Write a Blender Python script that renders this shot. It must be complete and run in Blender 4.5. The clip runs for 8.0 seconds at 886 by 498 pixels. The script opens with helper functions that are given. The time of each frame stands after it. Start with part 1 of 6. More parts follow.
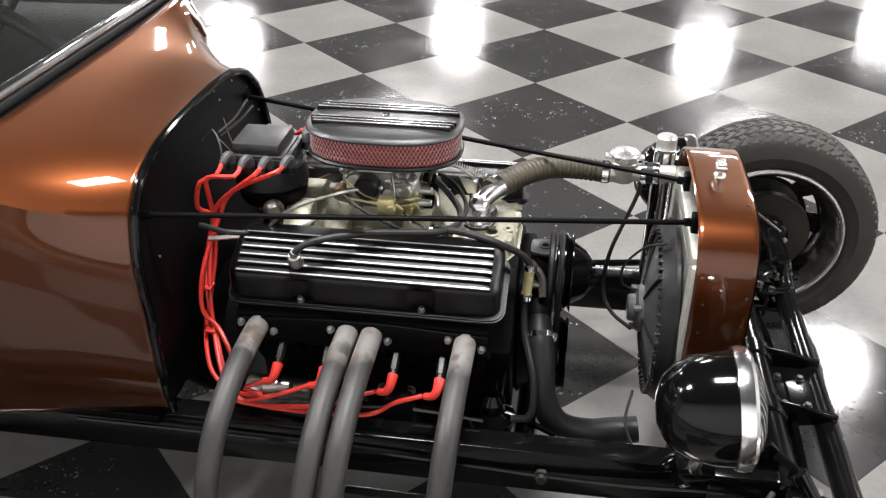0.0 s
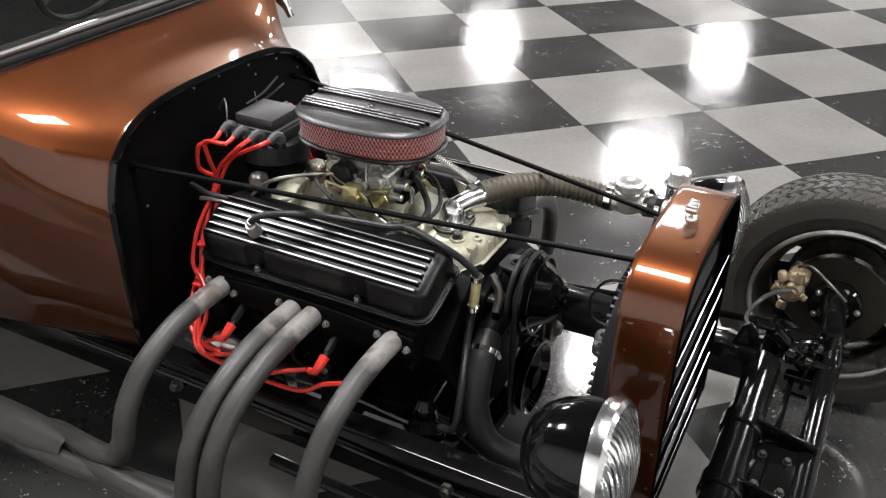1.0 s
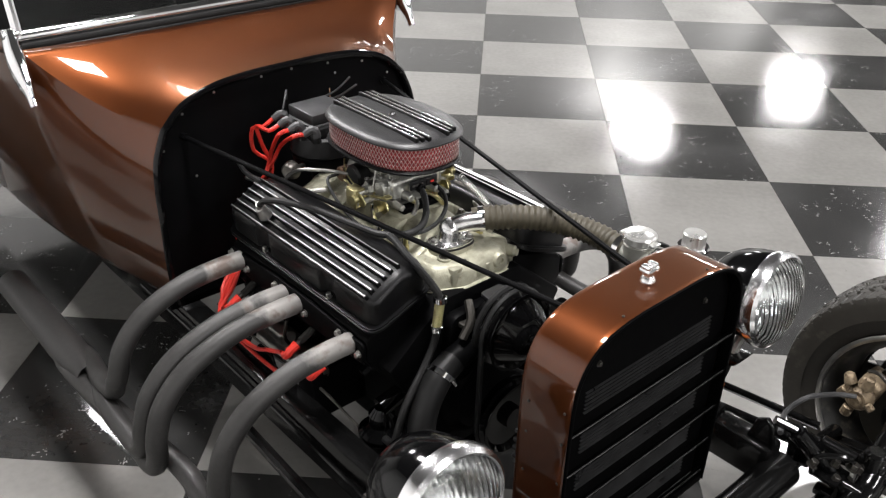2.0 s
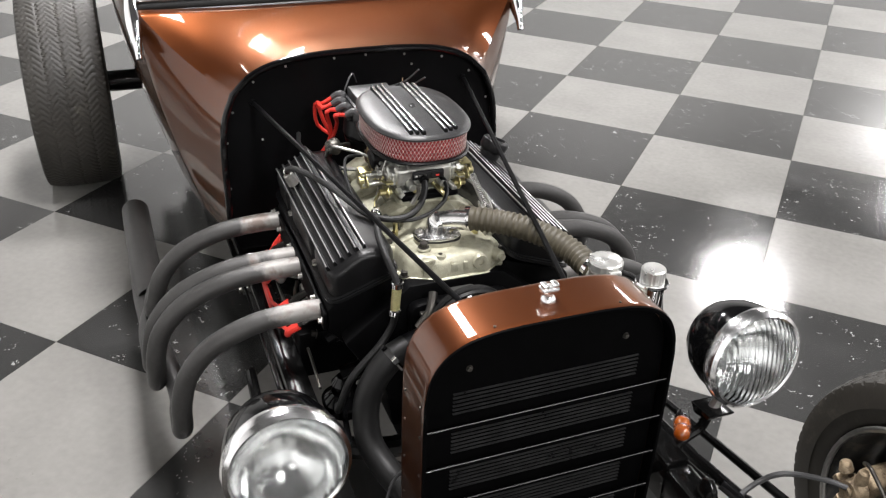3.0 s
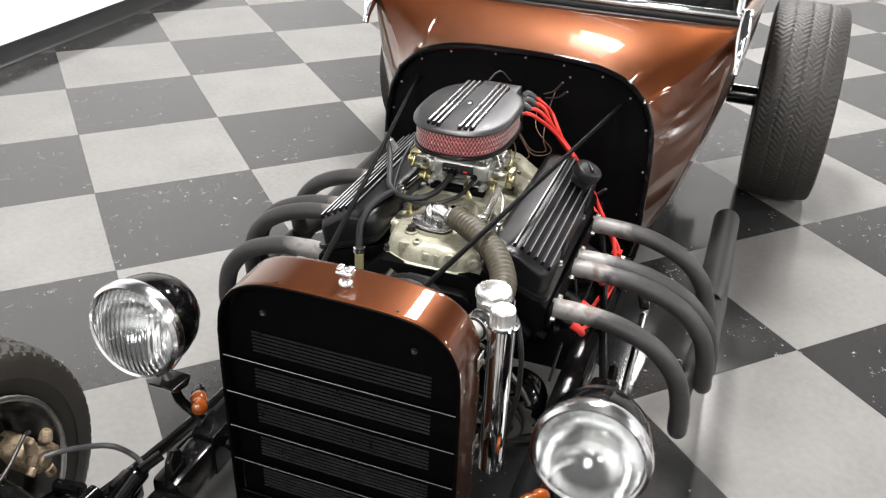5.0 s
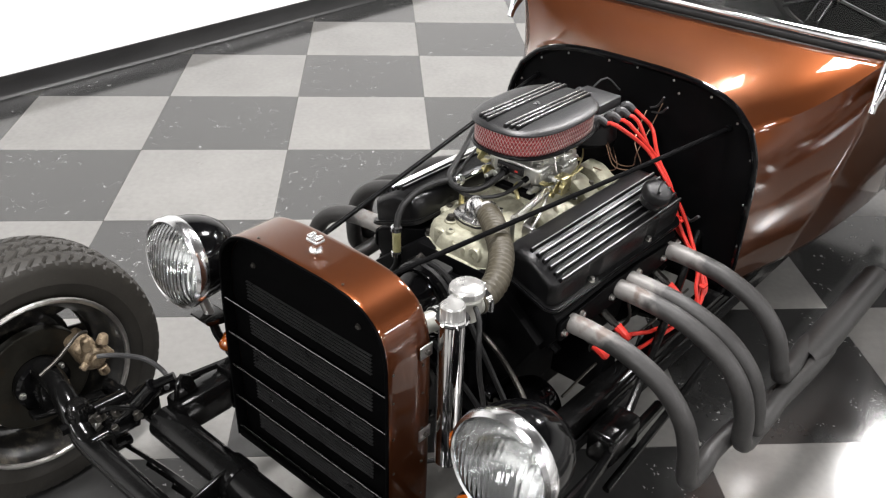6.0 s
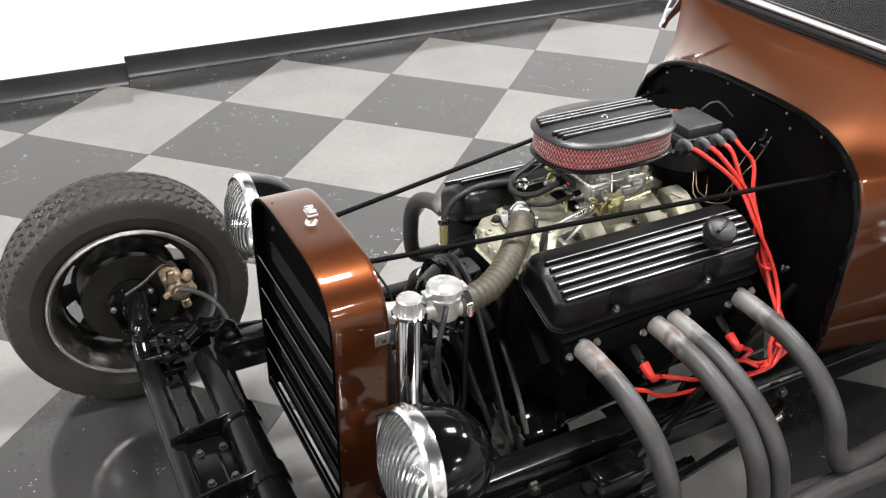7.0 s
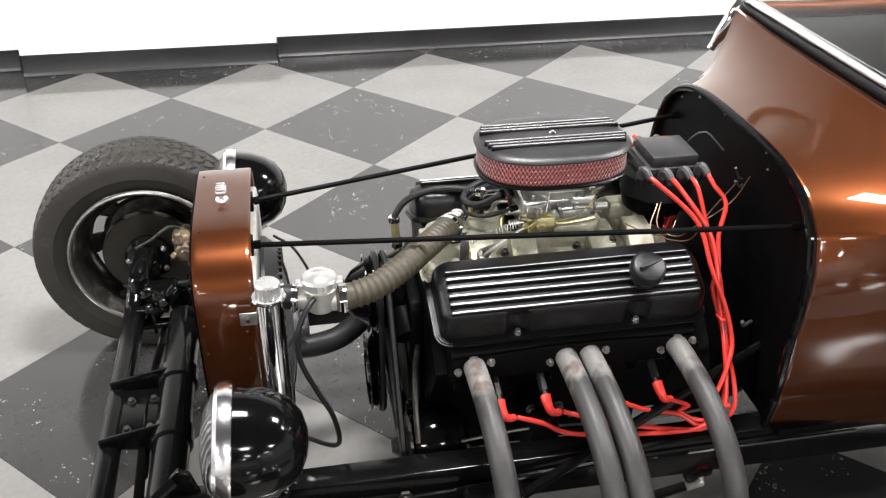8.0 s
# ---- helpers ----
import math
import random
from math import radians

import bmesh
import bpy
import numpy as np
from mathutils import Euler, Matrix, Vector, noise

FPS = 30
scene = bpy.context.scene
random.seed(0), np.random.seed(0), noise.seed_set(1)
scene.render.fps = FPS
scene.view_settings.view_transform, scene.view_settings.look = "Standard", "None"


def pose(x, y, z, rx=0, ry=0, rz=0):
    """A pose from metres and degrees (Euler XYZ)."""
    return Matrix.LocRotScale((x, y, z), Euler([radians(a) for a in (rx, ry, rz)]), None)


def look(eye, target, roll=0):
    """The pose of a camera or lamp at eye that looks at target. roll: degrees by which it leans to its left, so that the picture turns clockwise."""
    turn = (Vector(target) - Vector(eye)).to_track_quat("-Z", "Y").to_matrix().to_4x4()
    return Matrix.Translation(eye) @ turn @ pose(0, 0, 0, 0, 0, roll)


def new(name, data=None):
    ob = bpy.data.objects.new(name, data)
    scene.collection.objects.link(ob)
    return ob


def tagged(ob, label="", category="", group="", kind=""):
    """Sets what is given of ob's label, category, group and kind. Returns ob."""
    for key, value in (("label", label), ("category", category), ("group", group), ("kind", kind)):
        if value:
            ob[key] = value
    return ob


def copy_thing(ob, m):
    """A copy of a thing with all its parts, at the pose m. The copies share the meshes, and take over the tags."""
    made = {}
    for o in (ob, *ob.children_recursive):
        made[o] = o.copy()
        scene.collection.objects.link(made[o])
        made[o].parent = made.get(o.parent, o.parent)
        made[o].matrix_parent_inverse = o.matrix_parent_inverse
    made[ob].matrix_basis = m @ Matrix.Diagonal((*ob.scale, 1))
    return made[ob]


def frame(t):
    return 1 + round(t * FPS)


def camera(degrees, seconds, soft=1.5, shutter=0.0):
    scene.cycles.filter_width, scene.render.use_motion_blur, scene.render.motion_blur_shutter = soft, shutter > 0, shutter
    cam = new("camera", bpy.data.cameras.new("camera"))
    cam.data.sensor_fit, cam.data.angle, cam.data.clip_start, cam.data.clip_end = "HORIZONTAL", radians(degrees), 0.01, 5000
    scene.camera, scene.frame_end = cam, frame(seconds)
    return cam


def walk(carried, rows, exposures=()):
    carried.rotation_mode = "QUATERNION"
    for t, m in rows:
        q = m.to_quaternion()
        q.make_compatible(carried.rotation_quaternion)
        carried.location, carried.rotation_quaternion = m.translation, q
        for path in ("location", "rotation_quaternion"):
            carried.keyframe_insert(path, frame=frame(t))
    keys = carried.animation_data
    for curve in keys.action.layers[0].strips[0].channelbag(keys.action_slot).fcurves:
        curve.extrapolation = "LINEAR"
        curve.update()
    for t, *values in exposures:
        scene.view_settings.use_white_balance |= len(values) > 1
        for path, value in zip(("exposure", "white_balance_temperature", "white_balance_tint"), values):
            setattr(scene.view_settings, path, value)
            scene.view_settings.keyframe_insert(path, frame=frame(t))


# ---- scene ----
cam = camera(52.8, 8.0, soft=1.25)
PATH = [
    (0, (0.716, -1.575, 1.539), (0.464, 0.118, 0.506), 0.0),
    (0.5, (0.988, -1.502, 1.531), (0.497, 0.141, 0.501), 0.4),
    (1, (1.245, -1.406, 1.523), (0.464, 0.127, 0.504), 0.7),
    (1.5, (1.486, -1.257, 1.524), (0.41, 0.1, 0.523), 1.0),
    (1.7, (1.569, -1.177, 1.523), (0.404, 0.108, 0.529), 1.1),
    (2.8, (1.981, -0.694, 1.54), (0.421, 0.063, 0.544), 2.1),
    (3, (2.04, -0.594, 1.547), (0.43, 0.052, 0.55), 2.1),
    (3.5, (2.154, -0.324, 1.549), (0.45, 0.011, 0.557), 2.0),
    (4, (2.2, -0.027, 1.558), (0.466, 0.011, 0.563), 2.0),
    (4.2, (2.222, 0.102, 1.572), (0.49, 0.024, 0.575), 1.9),
    (5.3, (2.056, 0.695, 1.572), (0.497, -0.04, 0.557), 2.3),
    (5.5, (2.014, 0.792, 1.582), (0.515, -0.051, 0.561), 2.1),
    (6, (1.868, 1.016, 1.586), (0.562, -0.094, 0.556), 1.9),
    (6.5, (1.682, 1.199, 1.592), (0.623, -0.138, 0.549), 1.4),
    (7, (1.451, 1.339, 1.591), (0.653, -0.166, 0.544), 1.1),
    (7.5, (1.174, 1.455, 1.592), (0.649, -0.165, 0.542), 0.7),
    (8, (0.874, 1.525, 1.589), (0.559, -0.149, 0.541), 0.5),
]
walk(cam, [(t, look(eye, target, roll)) for t, eye, target, roll in PATH], [(0.0, -0.10), (1.0, -0.26), (1.5, -0.44), (3.0, -0.16), (4.0, 0.0), (5.5, -0.14), (6.0, -0.18), (6.5, -0.12), (8.0, -0.02)])

# ---- world and lights ----
CEILING = 3.5
world = bpy.data.worlds.new("world")
scene.world = world
world.use_nodes = True
world.node_tree.nodes["Background"].inputs["Color"].default_value = (0.9, 0.95, 1.0, 1)
world.node_tree.nodes["Background"].inputs["Strength"].default_value = 0.008
LAMP_WATTS = 170.0
# The last place, (6.4, -1.9), is an added lamp that lifts the south wall.
LAMP_PLACES = [(-4.4, 0.4), (-2.1, -0.15), (0.55, -0.15), (4.2, 0.7), (8.2, 0.7), (-4.2, 5.3), (-0.25, 5.0), (3.0, 5.1), (7.0, 5.1), (-5.6, 9.4), (-1.3, 9.3), (2.9, 9.4),
               (-5.1, 12.9), (-1.35, 14.1), (2.9, 13.6), (6.4, 15.6), (6.4, -1.9)]

# ---- mesh helpers ----


def bm_new(verts, faces):
    bm = bmesh.new()
    vs = [bm.verts.new(v) for v in verts]
    for f in faces:
        try:
            bm.faces.new([vs[i] for i in f])
        except ValueError:
            pass
    return bm


def join(*bms):
    """All the meshes given, as one."""
    out = bms[0]
    for b in bms[1:]:
        me = bpy.data.meshes.new("tmp")
        b.to_mesh(me)
        b.free()
        out.from_mesh(me)
        bpy.data.meshes.remove(me)
    return out


def box(x0, x1, y0, y1, z0, z1, bevel=0.0, seg=2):
    v = [(x, y, z) for x in (x0, x1) for y in (y0, y1) for z in (z0, z1)]
    bm = bm_new(v, [(0, 1, 3, 2), (4, 6, 7, 5), (0, 4, 5, 1), (2, 3, 7, 6), (0, 2, 6, 4), (1, 5, 7, 3)])
    if bevel:
        bmesh.ops.bevel(bm, geom=bm.edges[:], offset=bevel, segments=seg, affect="EDGES", profile=0.5)
    return bm


def moved(bm, m):
    bmesh.ops.transform(bm, matrix=m, verts=bm.verts[:])
    return bm


def axes_for(d):
    d = Vector(d).normalized()
    a = Vector((0, 0, 1)) if abs(d.z) < 0.9 else Vector((1, 0, 0))
    u = d.cross(a).normalized()
    return d, u, d.cross(u)


def lathe(profile, origin, axis, seg=24, wave=None):
    """Turns (radius, along) pairs round the axis. Open at the ends unless the radius is 0."""
    d, u, w = axes_for(axis)
    o = Vector(origin)
    verts, faces = [], []
    n = len(profile)
    for i in range(seg):
        a = 2 * math.pi * i / seg
        e = u * math.cos(a) + w * math.sin(a)
        for k, (r, h) in enumerate(profile):
            rr = r + (wave(i, k) if wave else 0.0)
            verts.append(o + e * rr + d * h)
    for i in range(seg):
        j = (i + 1) % seg
        for k in range(n - 1):
            faces.append((i * n + k, j * n + k, j * n + k + 1, i * n + k + 1))
    bm = bm_new(verts, faces)
    bmesh.ops.remove_doubles(bm, verts=bm.verts[:], dist=1e-5)
    return bm


def cyl(p, q, r, r2=None, seg=16, bevel=0.0):
    p, q = Vector(p), Vector(q)
    h = (q - p).length
    r2 = r if r2 is None else r2
    b = min(bevel, h / 3, r * 0.6, max(r2, 1e-4) * 0.6)
    prof = [(0, 0), (r - b, 0), (r, b), (r2, h - b), (r2 - b, h), (0, h)] if b else [(0, 0), (r, 0), (r2, h), (0, h)]
    return lathe(prof, p, q - p, seg)


def curve(points, step=0.012, closed=False):
    """A smooth line through the points, sampled evenly enough for a pipe."""
    P = [Vector(p) for p in points]
    n = len(P)
    out = []
    for i in range(n if closed else n - 1):
        p0 = P[(i - 1) % n] if closed or i else P[0] * 2 - P[1]
        p1, p2 = P[i], P[(i + 1) % n]
        p3 = P[(i + 2) % n] if closed or i + 2 < n else P[-1] * 2 - P[-2]
        k = max(2, int((p2 - p1).length / step))
        for j in range(k):
            t = j / k
            out.append(0.5 * (2 * p1 + (p2 - p0) * t + (2 * p0 - 5 * p1 + 4 * p2 - p3) * t * t + (3 * p1 - p0 - 3 * p2 + p3) * t ** 3))
    if not closed:
        out.append(P[-1])
    return out


def pipe(points, r, seg=10, step=0.012, closed=False, smooth=True, rfun=None, cap=True):
    """A pipe along the points. rfun(s, length) gives the radius along it."""
    P = curve(points, step, closed) if smooth else [Vector(p) for p in points]
    n = len(P)
    verts, faces = [], []
    s, up = 0.0, None
    total = sum((P[i + 1] - P[i]).length for i in range(n - 1))
    for i in range(n):
        if closed:
            d = (P[(i + 1) % n] - P[i - 1]).normalized()
        else:
            d = (P[min(i + 1, n - 1)] - P[max(i - 1, 0)]).normalized()
        if up is None:
            _, up, _ = axes_for(d)
        up = (up - d * up.dot(d)).normalized()
        w = d.cross(up)
        if i:
            s += (P[i] - P[i - 1]).length
        rr = rfun(s, total) if rfun else r
        for k in range(seg):
            a = 2 * math.pi * k / seg
            verts.append(P[i] + (up * math.cos(a) + w * math.sin(a)) * rr)
    for i in range(n if closed else n - 1):
        j = (i + 1) % n
        for k in range(seg):
            m = (k + 1) % seg
            faces.append((i * seg + k, i * seg + m, j * seg + m, j * seg + k))
    if cap and not closed:
        faces += [tuple(range(seg))[::-1], tuple((n - 1) * seg + k for k in range(seg))]
    return bm_new(verts, faces)


def prism(outline, axis, a, b, bevel=0.0, seg=2):
    """A closed outline in the plane across the axis, pushed from a to b."""
    def at(p, h):
        return {"x": (h, p[0], p[1]), "y": (p[0], h, p[1]), "z": (p[0], p[1], h)}[axis]
    n = len(outline)
    verts = [at(p, a) for p in outline] + [at(p, b) for p in outline]
    faces = [tuple(range(n))[::-1], tuple(range(n, 2 * n))] + [(i, (i + 1) % n, n + (i + 1) % n, n + i) for i in range(n)]
    bm = bm_new(verts, faces)
    bmesh.ops.recalc_face_normals(bm, faces=bm.faces[:])
    if bevel:
        ends = [e for e in bm.edges if abs(e.calc_face_angle(0)) > 0.6]
        bmesh.ops.bevel(bm, geom=ends, offset=bevel, segments=seg, affect="EDGES", profile=0.5)
    return bm


def rounded(points, radius, seg=5):
    """An outline whose corners are rounded off."""
    out = []
    n = len(points)
    for i in range(n):
        p, a, b = Vector(points[i]), Vector(points[i - 1]), Vector(points[(i + 1) % n])
        r = radius[i] if isinstance(radius, (list, tuple)) else radius
        r = min(r, (a - p).length * 0.49, (b - p).length * 0.49)
        if r <= 0:
            out.append(tuple(p))
            continue
        s, e = p + (a - p).normalized() * r, p + (b - p).normalized() * r
        for k in range(seg + 1):
            t = k / seg
            out.append(tuple((1 - t) ** 2 * s + 2 * t * (1 - t) * p + t * t * e))
    return out


def grid_mesh(rows, close=False):
    """A skin over rows of equally many points."""
    n = len(rows[0])
    verts = [v for r in rows for v in r]
    faces = []
    for i in range(len(rows) - 1):
        for k in range(n if close else n - 1):
            m = (k + 1) % n
            faces.append((i * n + k, i * n + m, (i + 1) * n + m, (i + 1) * n + k))
    return bm_new(verts, faces)


def to_mesh(bm, name, material, sharp=35):
    bmesh.ops.recalc_face_normals(bm, faces=bm.faces[:])
    me = bpy.data.meshes.new(name)
    bm.to_mesh(me)
    bm.free()
    me.materials.append(material)
    me.shade_smooth()
    me.set_sharp_from_angle(angle=radians(sharp))
    return me


def part(name, bm, material, parent=None, label="", sharp=35):
    """Links a bmesh as one mesh object under a thing or a part."""
    ob = new(name, to_mesh(bm, name, material, sharp))
    if parent:
        ob.parent = parent
    return tagged(ob, label) if label else ob


def thickened(ob, thickness, offset=-1.0):
    m = ob.modifiers.new("thickness", "SOLIDIFY")
    m.thickness, m.offset = thickness, offset
    return ob


# ---- materials ----


def material(name, color, rough=0.5, metal=0.0, vary=0.15, scale=8.0, fine=90.0, bump=0.0, bump_scale=None, coat=0.0, dirt=None, dirt_at=0.62,
             spec=0.5, rough_vary=0.12, pieces=False, transmission=0.0, emission=0.0, aniso=0.0):
    """A node material: base colour varied at two scales, worn or dirty spots, varied roughness and fine relief."""
    m = bpy.data.materials.new(name)
    m.use_nodes = True
    nt = m.node_tree
    N, L = nt.nodes, nt.links
    p = N["Principled BSDF"]
    tc = N.new("ShaderNodeTexCoord")
    place = tc.outputs["Object"]
    if pieces:
        info = N.new("ShaderNodeObjectInfo")
        mul = N.new("ShaderNodeVectorMath")
        mul.operation = "SCALE"
        comb = N.new("ShaderNodeCombineXYZ")
        for i in (0, 1):
            L.new(info.outputs["Random"], comb.inputs[i])
        L.new(comb.outputs[0], mul.inputs[0])
        mul.inputs["Scale"].default_value = 37.0
        add = N.new("ShaderNodeVectorMath")
        L.new(place, add.inputs[0])
        L.new(mul.outputs[0], add.inputs[1])
        place = add.outputs[0]
    big, small = N.new("ShaderNodeTexNoise"), N.new("ShaderNodeTexNoise")
    big.inputs["Scale"].default_value, small.inputs["Scale"].default_value = scale, fine
    big.inputs["Detail"].default_value, small.inputs["Detail"].default_value = 4, 3
    L.new(place, big.inputs["Vector"])
    L.new(place, small.inputs["Vector"])
    mix = N.new("ShaderNodeMix")
    mix.data_type = "FLOAT"
    mix.inputs["Factor"].default_value = 0.4
    L.new(big.outputs["Fac"], mix.inputs["A"])
    L.new(small.outputs["Fac"], mix.inputs["B"])
    ramp = N.new("ShaderNodeValToRGB")
    lo, hi = [tuple(max(0.0, c * (1 + s * vary)) for c in color) for s in (-1, 1)]
    ramp.color_ramp.elements[0].position, ramp.color_ramp.elements[1].position = 0.3, 0.7
    ramp.color_ramp.elements[0].color, ramp.color_ramp.elements[1].color = (*lo, 1), (*hi, 1)
    L.new(mix.outputs["Result"], ramp.inputs["Fac"])
    tone = ramp.outputs["Color"]
    if dirt:
        d = N.new("ShaderNodeTexNoise")
        d.inputs["Scale"].default_value, d.inputs["Detail"].default_value, d.inputs["Roughness"].default_value = scale * 2.3, 6, 0.7
        L.new(place, d.inputs["Vector"])
        dr = N.new("ShaderNodeValToRGB")
        dr.color_ramp.elements[0].position, dr.color_ramp.elements[1].position = dirt_at, dirt_at + 0.12
        L.new(d.outputs["Fac"], dr.inputs["Fac"])
        cm = N.new("ShaderNodeMix")
        cm.data_type = "RGBA"
        L.new(dr.outputs["Color"], cm.inputs["Factor"])
        L.new(tone, cm.inputs["A"])
        cm.inputs["B"].default_value = (*dirt, 1)
        tone = cm.outputs["Result"]
    L.new(tone, p.inputs["Base Color"])
    rr = N.new("ShaderNodeMapRange")
    rr.inputs["To Min"].default_value, rr.inputs["To Max"].default_value = max(0.02, rough - rough_vary * rough * 2), min(1, rough + rough_vary * rough * 2)
    L.new(big.outputs["Fac"], rr.inputs["Value"])
    L.new(rr.outputs["Result"], p.inputs["Roughness"])
    p.inputs["Metallic"].default_value = metal
    p.inputs["Specular IOR Level"].default_value = spec
    p.inputs["Coat Weight"].default_value = coat
    p.inputs["Coat Roughness"].default_value = 0.04
    p.inputs["Transmission Weight"].default_value = transmission
    if bump:
        b = N.new("ShaderNodeBump")
        bn = N.new("ShaderNodeTexNoise")
        bn.inputs["Scale"].default_value, bn.inputs["Detail"].default_value = bump_scale or fine * 2, 4
        L.new(place, bn.inputs["Vector"])
        b.inputs["Strength"].default_value, b.inputs["Distance"].default_value = bump, 0.002
        L.new(bn.outputs["Fac"], b.inputs["Height"])
        L.new(b.outputs["Normal"], p.inputs["Normal"])
    if emission:
        p.inputs["Emission Color"].default_value = (*color, 1)
        p.inputs["Emission Strength"].default_value = emission
    return m


def tile_material(name, color, chip, chip_size, chip_amount):
    """Polished vinyl tile with paler chips, cloudy wear and scuffs."""
    m = material(name, color, rough=0.12, vary=0.14, scale=3.0, fine=45.0, rough_vary=0.35, spec=0.76, pieces=True, bump=0.06, bump_scale=9.0)
    nt = m.node_tree
    N, L = nt.nodes, nt.links
    p = N["Principled BSDF"]
    base = p.inputs["Base Color"].links[0].from_socket
    place = next(n for n in N if n.type == "TEX_NOISE").inputs["Vector"].links[0].from_socket
    warp = N.new("ShaderNodeTexNoise")
    warp.inputs["Scale"].default_value, warp.inputs["Detail"].default_value = 60.0, 2
    L.new(place, warp.inputs["Vector"])
    add = N.new("ShaderNodeMix")
    add.data_type, add.blend_type = "RGBA", "LINEAR_LIGHT"
    add.inputs["Factor"].default_value = 0.045
    L.new(place, add.inputs["A"])
    L.new(warp.outputs["Color"], add.inputs["B"])
    vor = N.new("ShaderNodeTexVoronoi")
    vor.inputs["Scale"].default_value, vor.inputs["Randomness"].default_value = chip_size, 1.0
    L.new(add.outputs["Result"], vor.inputs["Vector"])
    near = N.new("ShaderNodeMapRange")
    near.inputs["From Min"].default_value, near.inputs["From Max"].default_value = 0.26, 0.12
    L.new(vor.outputs["Distance"], near.inputs["Value"])
    sep = N.new("ShaderNodeSeparateColor")
    L.new(vor.outputs["Color"], sep.inputs["Color"])
    patch = N.new("ShaderNodeTexNoise")
    patch.inputs["Scale"].default_value = 3.2
    L.new(place, patch.inputs["Vector"])
    some = N.new("ShaderNodeMath")
    some.operation = "MULTIPLY"
    L.new(sep.outputs["Red"], some.inputs[0])
    L.new(patch.outputs["Fac"], some.inputs[1])
    pick = N.new("ShaderNodeMath")
    pick.operation = "GREATER_THAN"
    pick.inputs[1].default_value = chip_amount
    L.new(some.outputs[0], pick.inputs[0])
    both = N.new("ShaderNodeMath")
    both.operation = "MULTIPLY"
    L.new(near.outputs["Result"], both.inputs[0])
    L.new(pick.outputs[0], both.inputs[1])
    cm = N.new("ShaderNodeMix")
    cm.data_type = "RGBA"
    L.new(both.outputs[0], cm.inputs["Factor"])
    L.new(base, cm.inputs["A"])
    cm.inputs["B"].default_value = (*chip, 1)
    L.new(cm.outputs["Result"], p.inputs["Base Color"])
    return m


def paint_material(name, color, flake):
    """Metallic paint under a clear coat."""
    m = material(name, color, rough=0.38, metal=0.80, vary=0.10, scale=2.5, fine=900.0, coat=1.0, rough_vary=0.08, spec=0.2)
    nt = m.node_tree
    p = nt.nodes["Principled BSDF"]
    p.inputs["Specular Tint"].default_value = (0.90, 0.78, 0.68, 1)
    p.inputs["Coat Roughness"].default_value = 0.045
    p.inputs["Coat IOR"].default_value = 1.48
    b = nt.nodes.new("ShaderNodeBump")
    n = nt.nodes.new("ShaderNodeTexNoise")
    n.inputs["Scale"].default_value = 1400.0
    b.inputs["Strength"].default_value, b.inputs["Distance"].default_value = flake, 0.001
    nt.links.new(nt.nodes["Texture Coordinate"].outputs["Object"], n.inputs["Vector"])
    nt.links.new(n.outputs["Fac"], b.inputs["Height"])
    nt.links.new(b.outputs["Normal"], p.inputs["Normal"])
    return m


def glass_material(name, color=(0.95, 0.97, 0.97), rough=0.0, ior=1.45):
    m = material(name, color, rough=0.02 + rough, vary=0.0, transmission=1.0, rough_vary=0)
    m.node_tree.nodes["Principled BSDF"].inputs["IOR"].default_value = ior
    return m


TILE_DARK = tile_material("dark_tile", (0.031, 0.031, 0.0303), (0.33, 0.33, 0.325), 33.0, 0.41)
TILE_LIGHT = tile_material("light_tile", (0.200, 0.196, 0.185), (0.17, 0.166, 0.155), 26.0, 0.52)
GROUT = material("floor_joint", (0.06, 0.06, 0.055), 0.7)
WALL = material("white_wall_paint", (0.88, 0.88, 0.865), 0.55, vary=0.03, scale=1.5, bump=0.1, bump_scale=160)
CEIL = material("ceiling_paint", (0.10, 0.10, 0.10), 0.8, vary=0.06, scale=2.0, bump=0.3, bump_scale=60)
WALL_GREY = material("grey_wall_paint", (0.50, 0.50, 0.49), 0.6, vary=0.04, scale=1.5, bump=0.1, bump_scale=160)
COVE = material("black_vinyl_base", (0.012, 0.012, 0.012), 0.35, vary=0.25, dirt=(0.05, 0.05, 0.05), dirt_at=0.68)
PAINT = paint_material("brown_metallic_paint", (0.081, 0.0220, 0.0060), 0.06)
BLACK_GLOSS = material("black_gloss_paint", (0.002, 0.002, 0.0022), 0.10, spec=0.22, coat=0.1, vary=0.3, scale=6, dirt=(0.008, 0.008, 0.007), dirt_at=0.7)
BLACK_SATIN = material("black_satin_paint", (0.0018, 0.0018, 0.002), 0.45, vary=0.3, scale=12, bump=0.08, spec=0.05, dirt=(0.004, 0.0035, 0.003), dirt_at=0.66)
BLACK_CRINKLE = material("black_crinkle_coat", (0.0022, 0.0022, 0.0025), 0.33, vary=0.2, scale=20, spec=0.32, bump=0.25, bump_scale=420)
LID_BLACK = material("satin_black_lid", (0.014, 0.014, 0.0145), 0.36, vary=0.2, scale=20, spec=0.5, bump=0.25, bump_scale=420)
COIL_GREY = material("dark_grey_moulding", (0.022, 0.022, 0.023), 0.42, vary=0.2, scale=25, bump=0.15)
FAN_GREY = material("grey_fan_moulding", (0.045, 0.045, 0.046), 0.42, vary=0.2, scale=25, bump=0.12)
BLACK_PLASTIC = material("black_plastic", (0.006, 0.006, 0.0065), 0.4, spec=0.3, vary=0.2, scale=20, bump=0.1)
